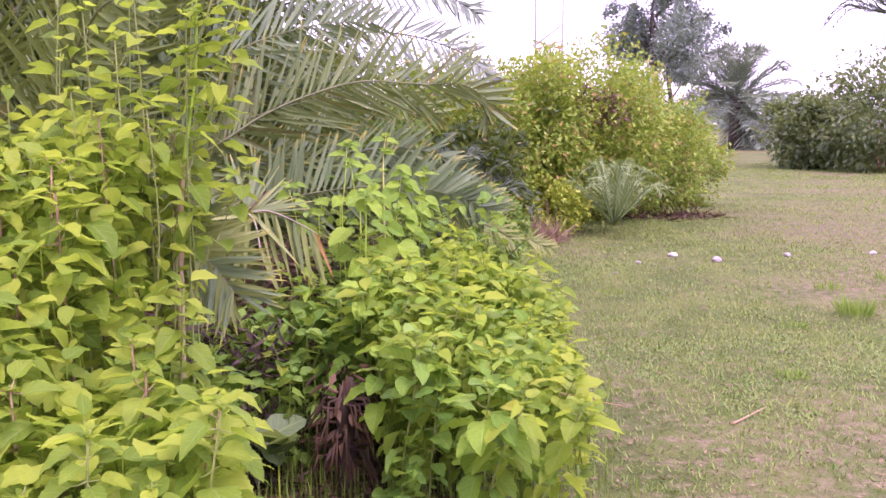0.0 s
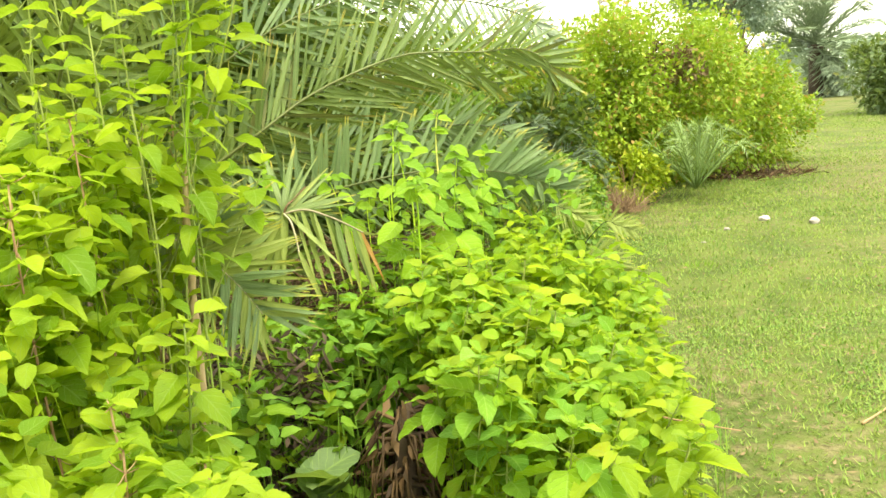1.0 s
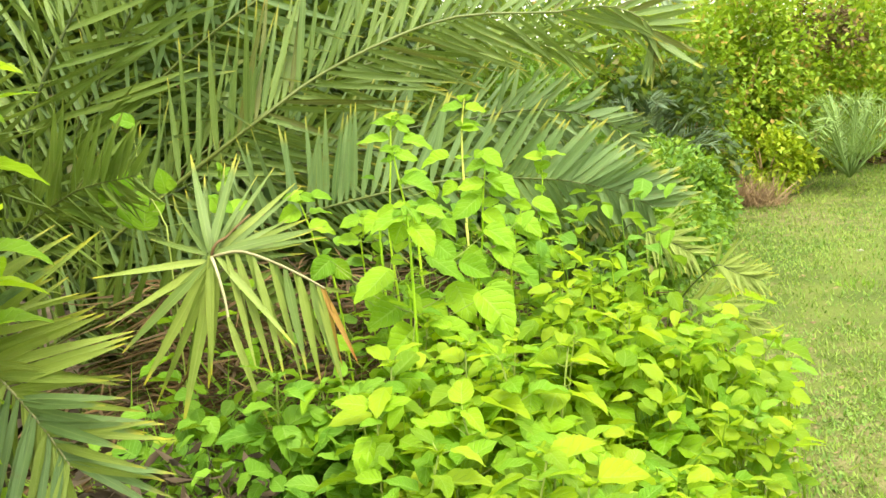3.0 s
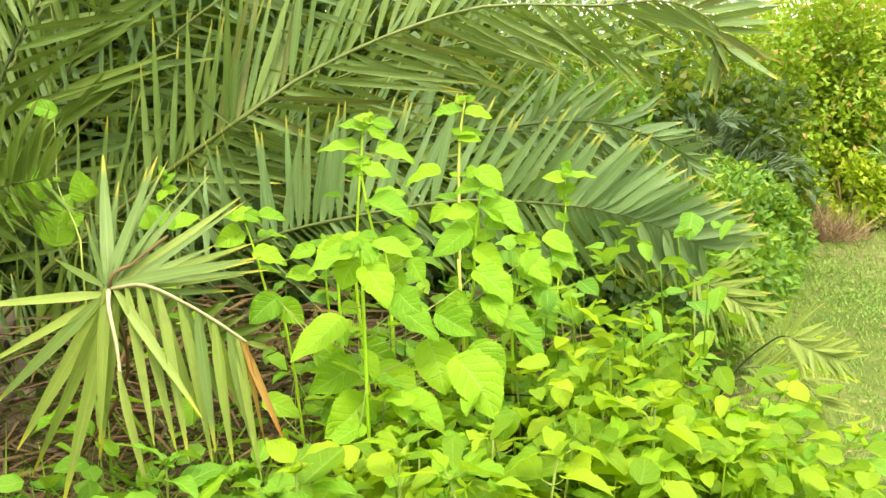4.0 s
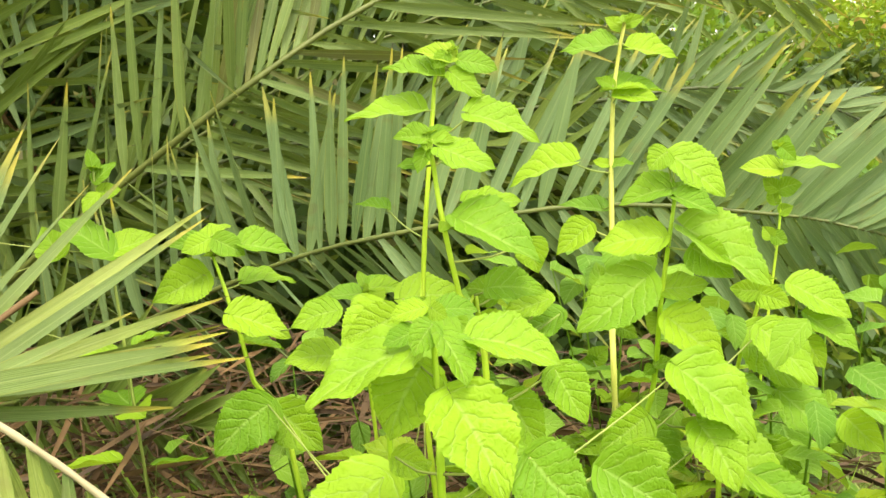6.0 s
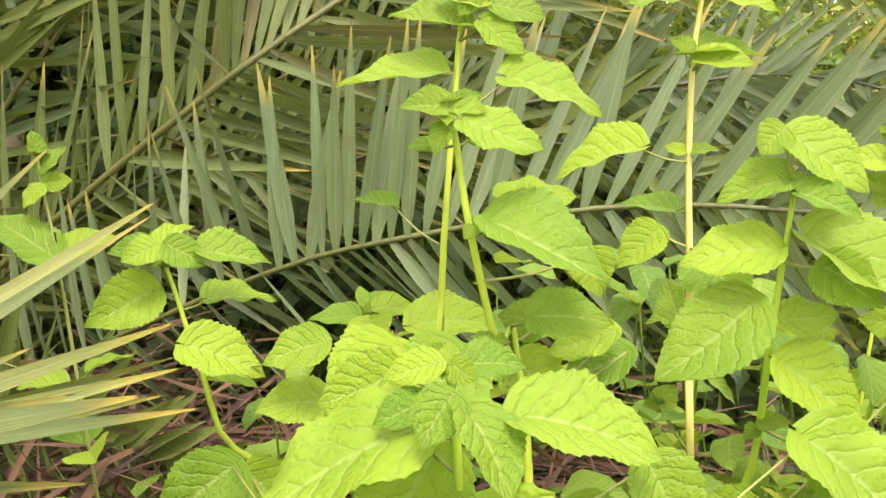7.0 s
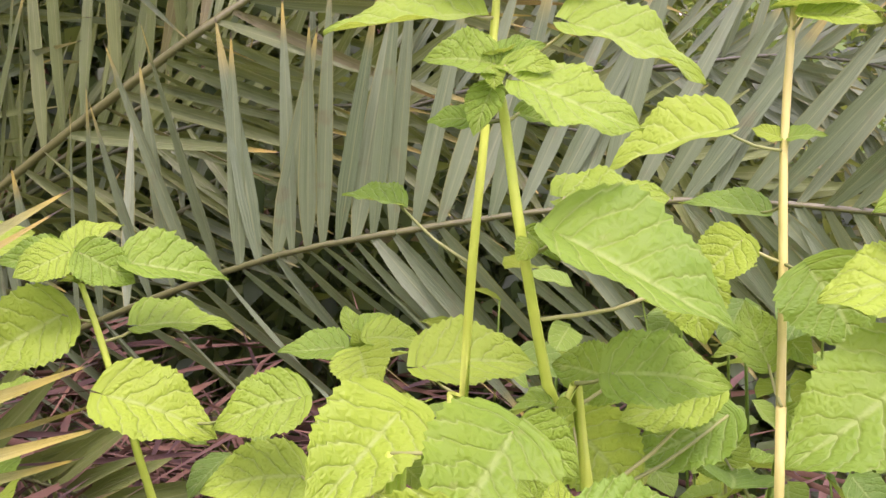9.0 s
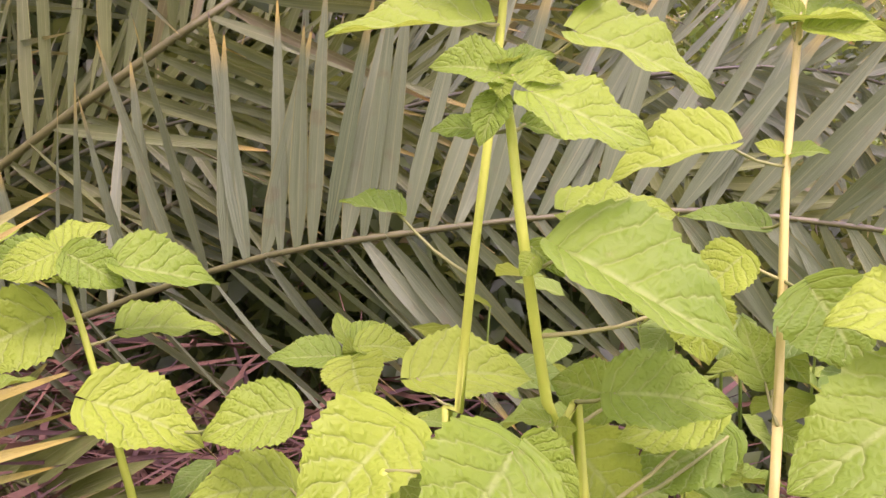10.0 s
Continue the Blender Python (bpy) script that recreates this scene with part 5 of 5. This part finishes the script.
filling("hollow_foliage", "small shaded leaves growing through the dead fronds", "foliage", LEAF_SHADE, 320, hollow_spot, (0.035, 0.062), 63)
filling("undergrowth", "dull green leaves under the long palm frond", "undergrowth", LEAF_SHADE, 260, under_spot, (0.03, 0.06), 64)


def blades_in_thatch():
    rs = np.random.RandomState(19)
    k = 1100
    x, y = -1.0 + 1.2 * rs.rand(k), 2.8 + 0.9 * rs.rand(k)
    base = np.stack((x, y, 0.1 + 0.3 * rs.rand(k)), axis=1)
    along = np.stack((0.9 * rs.randn(k), 0.6 * rs.randn(k), 0.4 + 0.8 * rs.rand(k)), axis=1)
    me = many_blades("grass_blades", TALL_GRASS, base, along, rs.randn(k, 3), 0.12 + 0.2 * rs.rand(k), 0.004 + 0.005 * rs.rand(k))
    tagged(part("grass_blades", me), "thin green blades among the dead palm leaflets", "grass", kind="stuff")


blades_in_thatch()

# grey-leaved rosette and stump in the hollow
rosette = [(-0.41 + 0.03 * math.sin(k), 2.42 + 0.03 * math.cos(k), 0.17 + 0.03 * (k % 3), 150 + 52 * k, 48 - 10 * (k % 3), 0.13, 0.11, 20) for k in range(6)]
herb("low plant with round grey-green leaves", "", (-0.41, 2.42, 0), (-0.41, 2.42, 0.2), 0.004, rosette, GREY_LEAVES, 700, STEM)


def stump():
    rnd2 = random.Random(4)
    st = thing("stump", (-0.235, 2.54, 0), "rotten palm stump among herbs, shade put into its colour", "stump")
    b = Batch().tube([(0, 0, -0.03), (0.01, 0, 0.08), (0.004, 0.01, 0.16), (0, 0.02, 0.25), (0.01, 0.02, 0.33), (0.02, 0.02, 0.38)], 0.05, 0.012, 9, 0.4, 3)
    # trunk takes the near-black litter tone instead of bark, as painted shade
    part("trunk", b.mesh("trunk", SHADED_LITTER), st)
    for k in range(90):
        a = rnd2.uniform(0, 6.3)
        d = np.array((math.cos(a), math.sin(a), 0))
        p = d * 0.025 + np.array((0, 0, rnd2.uniform(0.03, 0.36)))
        b = Batch().tube([p, p + d * rnd2.uniform(0.02, 0.07) + np.array((0, 0, 0.01)), p + d * rnd2.uniform(0.05, 0.12) - np.array((0, 0, rnd2.uniform(0.03, 0.16)))], 0.007, 0.002, 5, 0.2, k)
        part("stub", b.mesh("stub", THATCH), st)
    rs = np.random.RandomState(6)
    k = 140
    a = rs.rand(k) * 6.28
    out = np.stack((np.cos(a), np.sin(a), -0.5 - 0.6 * rs.rand(k)), axis=1)
    base = np.stack((0.05 * np.cos(a), 0.05 * np.sin(a), 0.03 + 0.4 * rs.rand(k)), axis=1) + 0.02 * rs.randn(k, 3)
    base[:, 2] = np.maximum(base[:, 2], 0.03)
    part("withered_leaves", many_blades("withered_leaves", THATCH, base, out, rs.randn(k, 3), 0.03 + 0.05 * rs.rand(k), 0.008 + 0.016 * rs.rand(k)), st, label="hanging withered brown leaves")


stump()

# ---------------- farther shrubs and trees ----------------
def crown_leaves(mat, centre, radius, count, size, seed, clumps=40, shell=0.55):
    """Leaves gathered in clumps over an uneven crown, with gaps between."""
    rs = np.random.RandomState(seed)
    c = rs.randn(clumps, 3)
    c /= np.linalg.norm(c, axis=1)[:, None]
    c *= (shell + (1.16 - shell) * rs.rand(clumps, 1) ** 0.7)
    pick = rs.randint(0, clumps, count)
    spread = 0.12 + 0.14 * rs.rand(clumps)
    p = c[pick] + np.clip(rs.randn(count, 3), -1.7, 1.7) * spread[pick][:, None]
    size_of = np.linalg.norm(p, axis=1)[:, None]
    p *= np.minimum(1.0, (1.30 + 0.1 * rs.rand(count, 1)) / np.maximum(size_of, 0.01))
    outward = p / np.maximum(0.2, np.linalg.norm(p, axis=1))[:, None]
    base = np.asarray(centre) + p * np.asarray(radius)
    base[:, 2] = np.maximum(base[:, 2], 0.05)
    along = outward * 0.6 + rs.randn(count, 3) * 0.6 + np.array((0, 0, -0.15))
    side = np.cross(along, np.array((0, 0, 1.0)) + 0.6 * rs.randn(count, 3))
    return base, along, side, size * (0.7 + 0.6 * rs.rand(count)), size * (0.4 + 0.3 * rs.rand(count))


def withered_patch(bush, place, radius, count, seed):
    """A withered brown patch on a bush."""
    base, along, side, length, width = crown_leaves(DEAD_LEAF, place, radius, count, 0.06, seed, 14, 0.3)
    part("withered_leaves", many_blades("withered_leaves", DEAD_LEAF, base, along, side, length, width), bush, label="withered brown leaves")


def shrub(label, place, radius, height, count, size, mat, seed, group="", clumps=40, twig=STEM_BROWN):
    rnd2 = random.Random(seed)
    ob = thing("bush", (place[0], place[1], 0), label, "bush", group)
    c = (0, 0, height * 0.52)
    part("crown", many_blades("crown", mat, *crown_leaves(mat, c, (radius, radius, height * 0.5), count, size, seed, clumps)), ob)
    for k in range(7):
        a = rnd2.uniform(0, 6.3)
        tip = np.array((math.cos(a) * radius * 0.75, math.sin(a) * radius * 0.75, height * rnd2.uniform(0.5, 0.9)))
        b = Batch().tube(curve_points([(0.05 * math.cos(a), 0.05 * math.sin(a), -0.02), tip * (0.35, 0.35, 0.5), tip], 6), 0.012 + 0.008 * radius, 0.003, 5, 0.1, k)
        part("branch", b.mesh("branch", twig), ob)
    return ob


shrub("yellow-green leafy bush at the meadow's edge", (0.5, 10.0), 0.68, 1.66, 13000, 0.062, BUSH_LEAF, 1, "bushes at the meadow's edge", 80)
middle_bush = shrub("tall yellow-green bush beside the meadow", (1.25, 10.8), 0.85, 1.86, 15000, 0.062, BUSH_LEAF, 2, "bushes at the meadow's edge", 90)
withered_patch(middle_bush, (0.1, -0.62, 1.28), (0.28, 0.2, 0.24), 700, 71)
shrub("rounded bush with some withered leaves", (1.95, 11.6), 0.76, 1.62, 12000, 0.062, BUSH_LEAF, 3, "bushes at the meadow's edge", 80)
shrub("lower end of the bush row beside the grass", (2.6, 12.6), 0.62, 1.15, 9000, 0.062, BUSH_LEAF, 4, "bushes at the meadow's edge", 60)
shrub("yellow-green bush behind the palm fronds", (0.1, 10.8), 0.8, 1.5, 9000, 0.07, BUSH_LEAF, 5, "bushes at the meadow's edge", 60)
shrub("tall dark bush in the shade behind the palm", (-1.6, 9.0), 1.3, 1.7, 6500, 0.10, BUSH_SHADE, 6, "", 60)
shrub("bright low bush between palm and hollow", (-0.1, 6.6), 0.42, 0.62, 7500, 0.045, BUSH_WEED, 7, "", 50)
shrub("bright low bush behind the fronds", (-0.62, 6.0), 0.55, 1.12, 9000, 0.048, BUSH_WEED, 8, "", 50)
shrub("low leafy weeds beside the grass", (0.12, 7.4), 0.32, 0.45, 5000, 0.045, BUSH_WEED, 9, "", 40)
shrub("leafy weeds behind the palm frond", (-0.02, 5.4), 0.3, 0.68, 6000, 0.042, BUSH_WEED, 10, "", 40)
shrub("dark shaded bush in the hollow", (0.05, 8.6), 0.45, 1.0, 4000, 0.08, BUSH_SHADE, 11, "", 40)
shrub("small yellow-green shrub on the grass", (0.76, 9.25), 0.30, 0.55, 2600, 0.055, BUSH_YELLOW, 12, "", 40)
shrub("dense bush on the far side of the grass", (8.1, 23.5), 1.0, 1.6, 5200, 0.15, BUSH_FAR, 13, "bushes across the meadow", 60)
shrub("dense bush across the meadow", (9.3, 22.0), 1.3, 2.2, 5200, 0.15, BUSH_FAR, 14, "bushes across the meadow", 60)
shrub("leafy bush behind the others across the meadow", (11.3, 27.5), 1.8, 2.8, 4200, 0.16, BUSH_FAR, 15, "bushes across the meadow", 60)
shrub("low distant row of bushes", (3.6, 25.0), 1.5, 1.5, 4200, 0.16, BUSH_FAR, 16, "", 60)
shrub("distant dark bushes behind the palm", (-3.0, 14.0), 2.4, 2.3, 5200, 0.15, BUSH_SHADE, 17, "", 70)
# dark leaf tone stands in for shade; these bushes also close sky gaps
shrub("dense dark thicket behind the palm", (-1.5, 5.2), 0.8, 1.6, 9000, 0.075, BUSH_SHADE, 18, "thicket behind the palm", 70)
shrub("dark undergrowth behind the palm fronds", (-2.3, 4.9), 0.9, 2.1, 9000, 0.08, BUSH_SHADE, 19, "thicket behind the palm", 70)
shrub("shaded undergrowth between the fronds", (-0.6, 4.95), 0.5, 0.85, 6000, 0.065, BUSH_SHADE, 20, "thicket behind the palm", 60)
shrub("dark leafy bush at the back of the palm", (-3.4, 5.4), 1.0, 2.7, 14000, 0.09, BUSH_SHADE, 22, "thicket behind the palm", 70)
shrub("tall shaded bush behind the grey-green palm", (-2.7, 7.4), 1.0, 2.9, 14000, 0.09, BUSH_SHADE, 23, "thicket behind the palm", 70)
shrub("tall dark thicket closing the view behind the palms", (-2.0, 6.0), 1.0, 3.1, 9000, 0.09, BUSH_SHADE, 24, "thicket behind the palm", 80)
shrub("tall dark growth closing the view behind the thicket", (-5.4, 7.4), 2.0, 4.2, 16000, 0.14, BUSH_SHADE, 26, "thicket behind the palm", 90)
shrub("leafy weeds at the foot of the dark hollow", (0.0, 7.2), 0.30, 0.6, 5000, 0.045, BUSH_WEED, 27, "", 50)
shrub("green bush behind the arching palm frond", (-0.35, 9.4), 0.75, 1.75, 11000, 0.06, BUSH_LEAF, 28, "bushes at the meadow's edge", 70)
shrub("dark bush beside the palm trunk", (-3.2, 4.0), 0.9, 2.6, 8000, 0.09, BUSH_SHADE, 25, "thicket behind the palm", 70)
shrub("dark shrubs at the side of the path", (-2.2, 2.6), 0.7, 1.7, 6000, 0.08, BUSH_SHADE, 21, "thicket behind the palm", 60)


def far_palm(label, place, height, reach, fronds, seed, mat, droop=0.9, skirt=0, girth=0.16, lowest=12, wide=0.018):
    rnd2 = random.Random(seed)
    ob = thing("date_palm", (place[0], place[1], 0), label, "palm")
    if height > 0.5:
        part("trunk", Batch().tube([(0, 0, -0.05), (0.05, 0, height * 0.5), (0, 0, height)], girth, girth * 0.85, 9, 0.12, seed).mesh("trunk", BARK), ob)
    o = np.array((0, 0, height))
    for k in range(fronds + skirt):
        az = 360 * k / max(1, fronds) + rnd2.uniform(-18, 18)
        el = rnd2.uniform(lowest, 84) if k < fronds else rnd2.uniform(-70, -40)
        d, flat = ways(az, el), ways(az, 0)
        tip = o + d * reach * 0.75 + flat * reach * 0.3 * min(1.0, droop) - np.array((0, 0, droop * reach * 0.35))
        pts = curve_points([o, o + d * reach * 0.4, o + d * reach * 0.72 - np.array((0, 0, 0.05 * reach)), tip], 20)
        b = Batch().tube(pts[::3], 0.02 * reach / 2, 0.006, 4)
        for i in range(26):
            p = pts[3 + int(i * 0.62)]
            t = unit(pts[5 + int(i * 0.58)] - pts[3 + int(i * 0.58)])
            s = unit(np.cross(t, np.array((0, 0, 1.0))))
            for sign in (1, -1):
                q = unit(t * 0.75 + s * sign * 0.8 + np.array((0, 0, rnd2.uniform(-0.2, 0.35))))
                L = reach * 0.25 * (1.1 - i / 40)
                b.placed(leaflet_shape(3, 0, 0.4)[:3], blade_matrix(p, q, L, wide * reach, rnd2.uniform(-40, 40), wide * reach))
        part("frond", b.mesh("frond", mat), ob)
    return ob


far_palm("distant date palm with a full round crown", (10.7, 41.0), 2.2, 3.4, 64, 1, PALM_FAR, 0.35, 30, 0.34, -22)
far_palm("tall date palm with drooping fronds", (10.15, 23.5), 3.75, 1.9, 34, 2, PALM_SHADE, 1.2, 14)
far_palm("young blue-green date palm growing in the bushes", (1.42, 9.3), 0.1, 0.95, 18, 3, PALM_BLUE, 0.5, 0, 0.06, 40, 0.009)
far_palm("small date palm in the hollow, shade put into its colour", (-0.1, 8.0), 0.4, 0.75, 26, 4, PALM_SHADE, 0.4)
grey_palm = thing("date_palm", (-2.6, 6.5, 0), "grey-green date palm behind the first one", "palm")
palm_trunk(grey_palm, 0.7, 0.2, 7)
for seed, ctrl in ((61, [(-2.55, 6.5, 0.6), (-1.6, 6.2, 1.45), (-0.92, 6.0, 1.70), (-0.47, 6.0, 1.74), (-0.04, 6.0, 1.62), (0.2, 6.0, 1.42)]),
                   (62, [(-2.55, 6.5, 0.6), (-1.5, 6.3, 1.8), (-0.8, 6.1, 2.05), (-0.2, 6.0, 2.0), (0.1, 5.95, 1.85)]),
                   (63, [(-2.55, 6.5, 0.6), (-1.9, 6.0, 1.6), (-1.4, 5.6, 2.0), (-1.0, 5.3, 2.1)]),
                   (64, [(-2.55, 6.5, 0.6), (-1.8, 6.1, 1.1), (-1.2, 5.8, 1.35), (-0.6, 5.6, 1.35)])):
    palm_frond(grey_palm, ctrl, 60, 0.36, TO_CAMERA, PALM_FAR, RACHIS, seed, False, 0.02, 80, 30, sag=0.3)


def tree(label, place, height, crown, seed, leaves=7000):
    rnd2 = random.Random(seed)
    ob = thing("tree", (place[0], place[1], 0), label, "tree")
    b = Batch().tube(curve_points([(0, 0, -0.1), (0.1, 0, height * 0.3), (-0.15, 0, height * 0.6), (0.1, 0, height * 0.92)], 12), 0.19, 0.03, 8, 0.06, seed)
    bases, alongs, sides, lens, wids = [], [], [], [], []
    for k in range(15):
        z = height * rnd2.uniform(0.35, 0.92)
        a = rnd2.uniform(0, 6.3)
        r = crown * rnd2.uniform(0.4, 1.0) * (1.15 - 0.6 * z / height)
        tip = np.array((math.cos(a) * r, math.sin(a) * r, z + r * 0.5))
        b.tube(curve_points([(0, 0, z - 0.3), tip * (0.5, 0.5, 1) - np.array((0, 0, r * 0.2)), tip], 6), 0.06, 0.012, 5)
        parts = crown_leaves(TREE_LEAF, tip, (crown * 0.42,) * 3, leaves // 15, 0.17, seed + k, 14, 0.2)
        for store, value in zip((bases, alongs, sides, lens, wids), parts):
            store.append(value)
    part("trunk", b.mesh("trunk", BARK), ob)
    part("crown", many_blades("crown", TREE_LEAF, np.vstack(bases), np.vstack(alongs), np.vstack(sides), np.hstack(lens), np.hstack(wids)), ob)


tree("tall slender tree with a sparse crown, distance haze in its colour", (6.9, 40.0), 9.0, 2.3, 1, 15000)
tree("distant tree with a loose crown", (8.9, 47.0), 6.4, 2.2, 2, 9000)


def far_woods():
    rs = np.random.RandomState(3)
    k = 26000
    turn = np.radians(-70 + 140 * rs.rand(k))
    dist = 130 + 60 * rs.rand(k)
    top = 3.2 + 1.6 * np.sin(turn * 9) + 1.2 * np.sin(turn * 23 + 1)
    base = np.stack((dist * np.sin(turn), dist * np.cos(turn), np.maximum(0.2, top * rs.rand(k) ** 0.7)), axis=1)
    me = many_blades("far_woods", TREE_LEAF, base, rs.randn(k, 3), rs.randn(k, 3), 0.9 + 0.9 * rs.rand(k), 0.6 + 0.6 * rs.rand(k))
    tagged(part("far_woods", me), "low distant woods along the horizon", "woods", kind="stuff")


far_woods()


def mast():
    ob = thing("mast", (1.85, 30.0, 0), "thin two-legged metal mast behind the bushes", "mast")
    for x0, x1 in ((-0.40, -0.5), (0.40, 0.46)):
        part("leg", Batch().tube([(x0, 0, -0.1), (x1, 0, 8.5)], 0.04, 0.035, 6).mesh("leg", METAL), ob)
    for za, zb in ((3.8, 3.55), (3.55, 3.8), (5.6, 5.4), (3.7, 4.3)):
        part("brace", Batch().tube([(-0.42, 0, za), (0.38, 0, zb)], 0.03, 0.03, 5).mesh("brace", METAL), ob)
    part("post", Batch().tube([(0.0, 0.1, -0.1), (0.0, 0.1, 3.72)], 0.09, 0.08, 8).mesh("post", CONCRETE), ob)


mast()


# ---------------- things on the grass ----------------
def stone(place, size, turn, seed, label="pale flat stone lying in the short grass"):
    bm = bmesh.new()
    bmesh.ops.create_icosphere(bm, subdivisions=3, radius=1.0)
    for v in bm.verts:
        k = 1 + 0.28 * noise.noise(v.co * 1.3 + Vector((seed * 3.1, 0, 0))) + 0.08 * noise.noise(v.co * 4 + Vector((0, seed, 0)))
        v.co = Vector((v.co.x * size[0], v.co.y * size[1], v.co.z * size[2])) * k
    me = bpy.data.meshes.new("stone")
    bm.to_mesh(me)
    bm.free()
    me.materials.append(STONE)
    ob = part("stone", me, None, pose(place[0], place[1], size[2] * 0.55, 0, 0, turn))
    tagged(ob, label, "stone", "stones on the meadow")


for i, (x, y, s) in enumerate(((1.74, 7.75, 0.060), (2.05, 7.48, 0.068), (2.72, 7.8, 0.052), (1.38, 7.35, 0.035), (1.13, 6.82, 0.026), (3.5, 7.95, 0.05), (3.55, 7.75, 0.04))):
    stone((x, y), (s * 0.8, s * 0.55, s * 0.42), 25 + 37 * i, i)


def litter():
    rs = np.random.RandomState(12)
    k = 2600
    y = 2.0 + 9 * rs.rand(k) ** 1.3
    x = 0.35 + 0.5 * y * rs.rand(k)
    az = rs.rand(k) * 6.28
    base = np.stack((x, y, np.full(k, 0.018)), axis=1)
    along = np.stack((np.cos(az), np.sin(az), 0.1 * rs.randn(k)), axis=1)
    side = np.stack((-np.sin(az), np.cos(az), 0.5 * rs.randn(k)), axis=1)
    tagged(part("dead_leaves", many_blades("dead_leaves", DEAD_LEAF, base, along, side, 0.010 + 0.028 * rs.rand(k) ** 2, 0.005 + 0.011 * rs.rand(k) ** 2)),
           "scattered brown dead leaves on the grass", "dead leaves", kind="stuff")
    k = 1500
    r = rs.rand(k) ** 0.6
    a = rs.rand(k) * 6.28
    lump = rs.randint(0, 7, k)
    base = np.stack((0.22 + 0.085 * lump + 0.16 * r * np.cos(a), 8.62 + 0.04 * (lump % 3) + 0.16 * r * np.sin(a), np.zeros(k)), axis=1)
    along = np.stack((0.9 * rs.randn(k), 0.9 * rs.randn(k), np.ones(k)), axis=1)
    tagged(part("dry_grass", many_blades("dry_grass", DRY_GRASS, base, along, rs.randn(k, 3), 0.08 + 0.3 * rs.rand(k) ** 2 + 0.02 * lump % 0.05, 0.005 + 0.005 * rs.rand(k))),
           "dry reddish-brown grass tuft in front of the bushes", "dry grass", kind="stuff")
    k = 700
    base = np.stack((2.3 + 0.3 * rs.randn(k), 11.1 + 0.2 * rs.randn(k), np.full(k, 0.01)), axis=1)
    along = np.stack((rs.randn(k), rs.randn(k), 0.5 * rs.rand(k)), axis=1)
    tagged(part("twigs", many_blades("twigs", THATCH, base, along, rs.randn(k, 3), 0.1 + 0.15 * rs.rand(k), 0.01 + 0.01 * rs.rand(k))),
           "dark heap of dead twigs at the bush's foot", "twigs", kind="stuff")


litter()


def tuft(x, y, count, height, spread, seed):
    rs = np.random.RandomState(seed)
    a = rs.rand(count) * 6.28
    r = spread * rs.rand(count) ** 0.5
    base = np.stack((r * np.cos(a), r * np.sin(a), np.zeros(count)), axis=1)
    along = np.stack((0.7 * np.cos(a) * rs.rand(count), 0.7 * np.sin(a) * rs.rand(count), np.ones(count)), axis=1)
    me = many_blades("grass_tuft", TALL_GRASS, base, along, rs.randn(count, 3), height * (0.5 + 0.5 * rs.rand(count)), 0.005 + 0.004 * rs.rand(count))
    tagged(part("grass_tuft", me, None, pose(x, y, -0.003)), "bright yellow-green tuft standing in the short grass", "grass tuft", "tufts on the meadow")


for i, (x, y, n, h, s) in enumerate(((2.36, 5.33, 160, 0.15, 0.1), (1.56, 3.95, 70, 0.06, 0.07), (2.5, 6.2, 60, 0.07, 0.1), (1.9, 5.0, 50, 0.05, 0.07), (3.1, 6.6, 70, 0.08, 0.12), (1.0, 6.0, 60, 0.05, 0.1))):
    tuft(x, y, n, h, s, 40 + i)


def twig(ctrl, r, label):
    o = np.array(ctrl[0])
    ob = part("twig", Batch().tube(curve_points(ctrl, 8) - o, r, r * 0.5, 5, 0.15, 2).mesh("twig", STEM_BROWN), None, pose(*ctrl[0]))
    tagged(ob, label, "twig")


twig([(1.12, 3.28, 0.012), (1.2, 3.36, 0.018), (1.31, 3.5, 0.012)], 0.005, "dry fallen twig on the grass")
twig([(0.34, 2.3, 0.44), (0.42, 2.28, 0.42), (0.56, 2.24, 0.405)], 0.003, "bare brown twig sticking out of the thicket")
twig([(-0.28, 2.62, 0.03), (-0.12, 2.6, 0.05), (0.03, 2.6, 0.02)], 0.012, "thick dead stalk lying under the thicket")
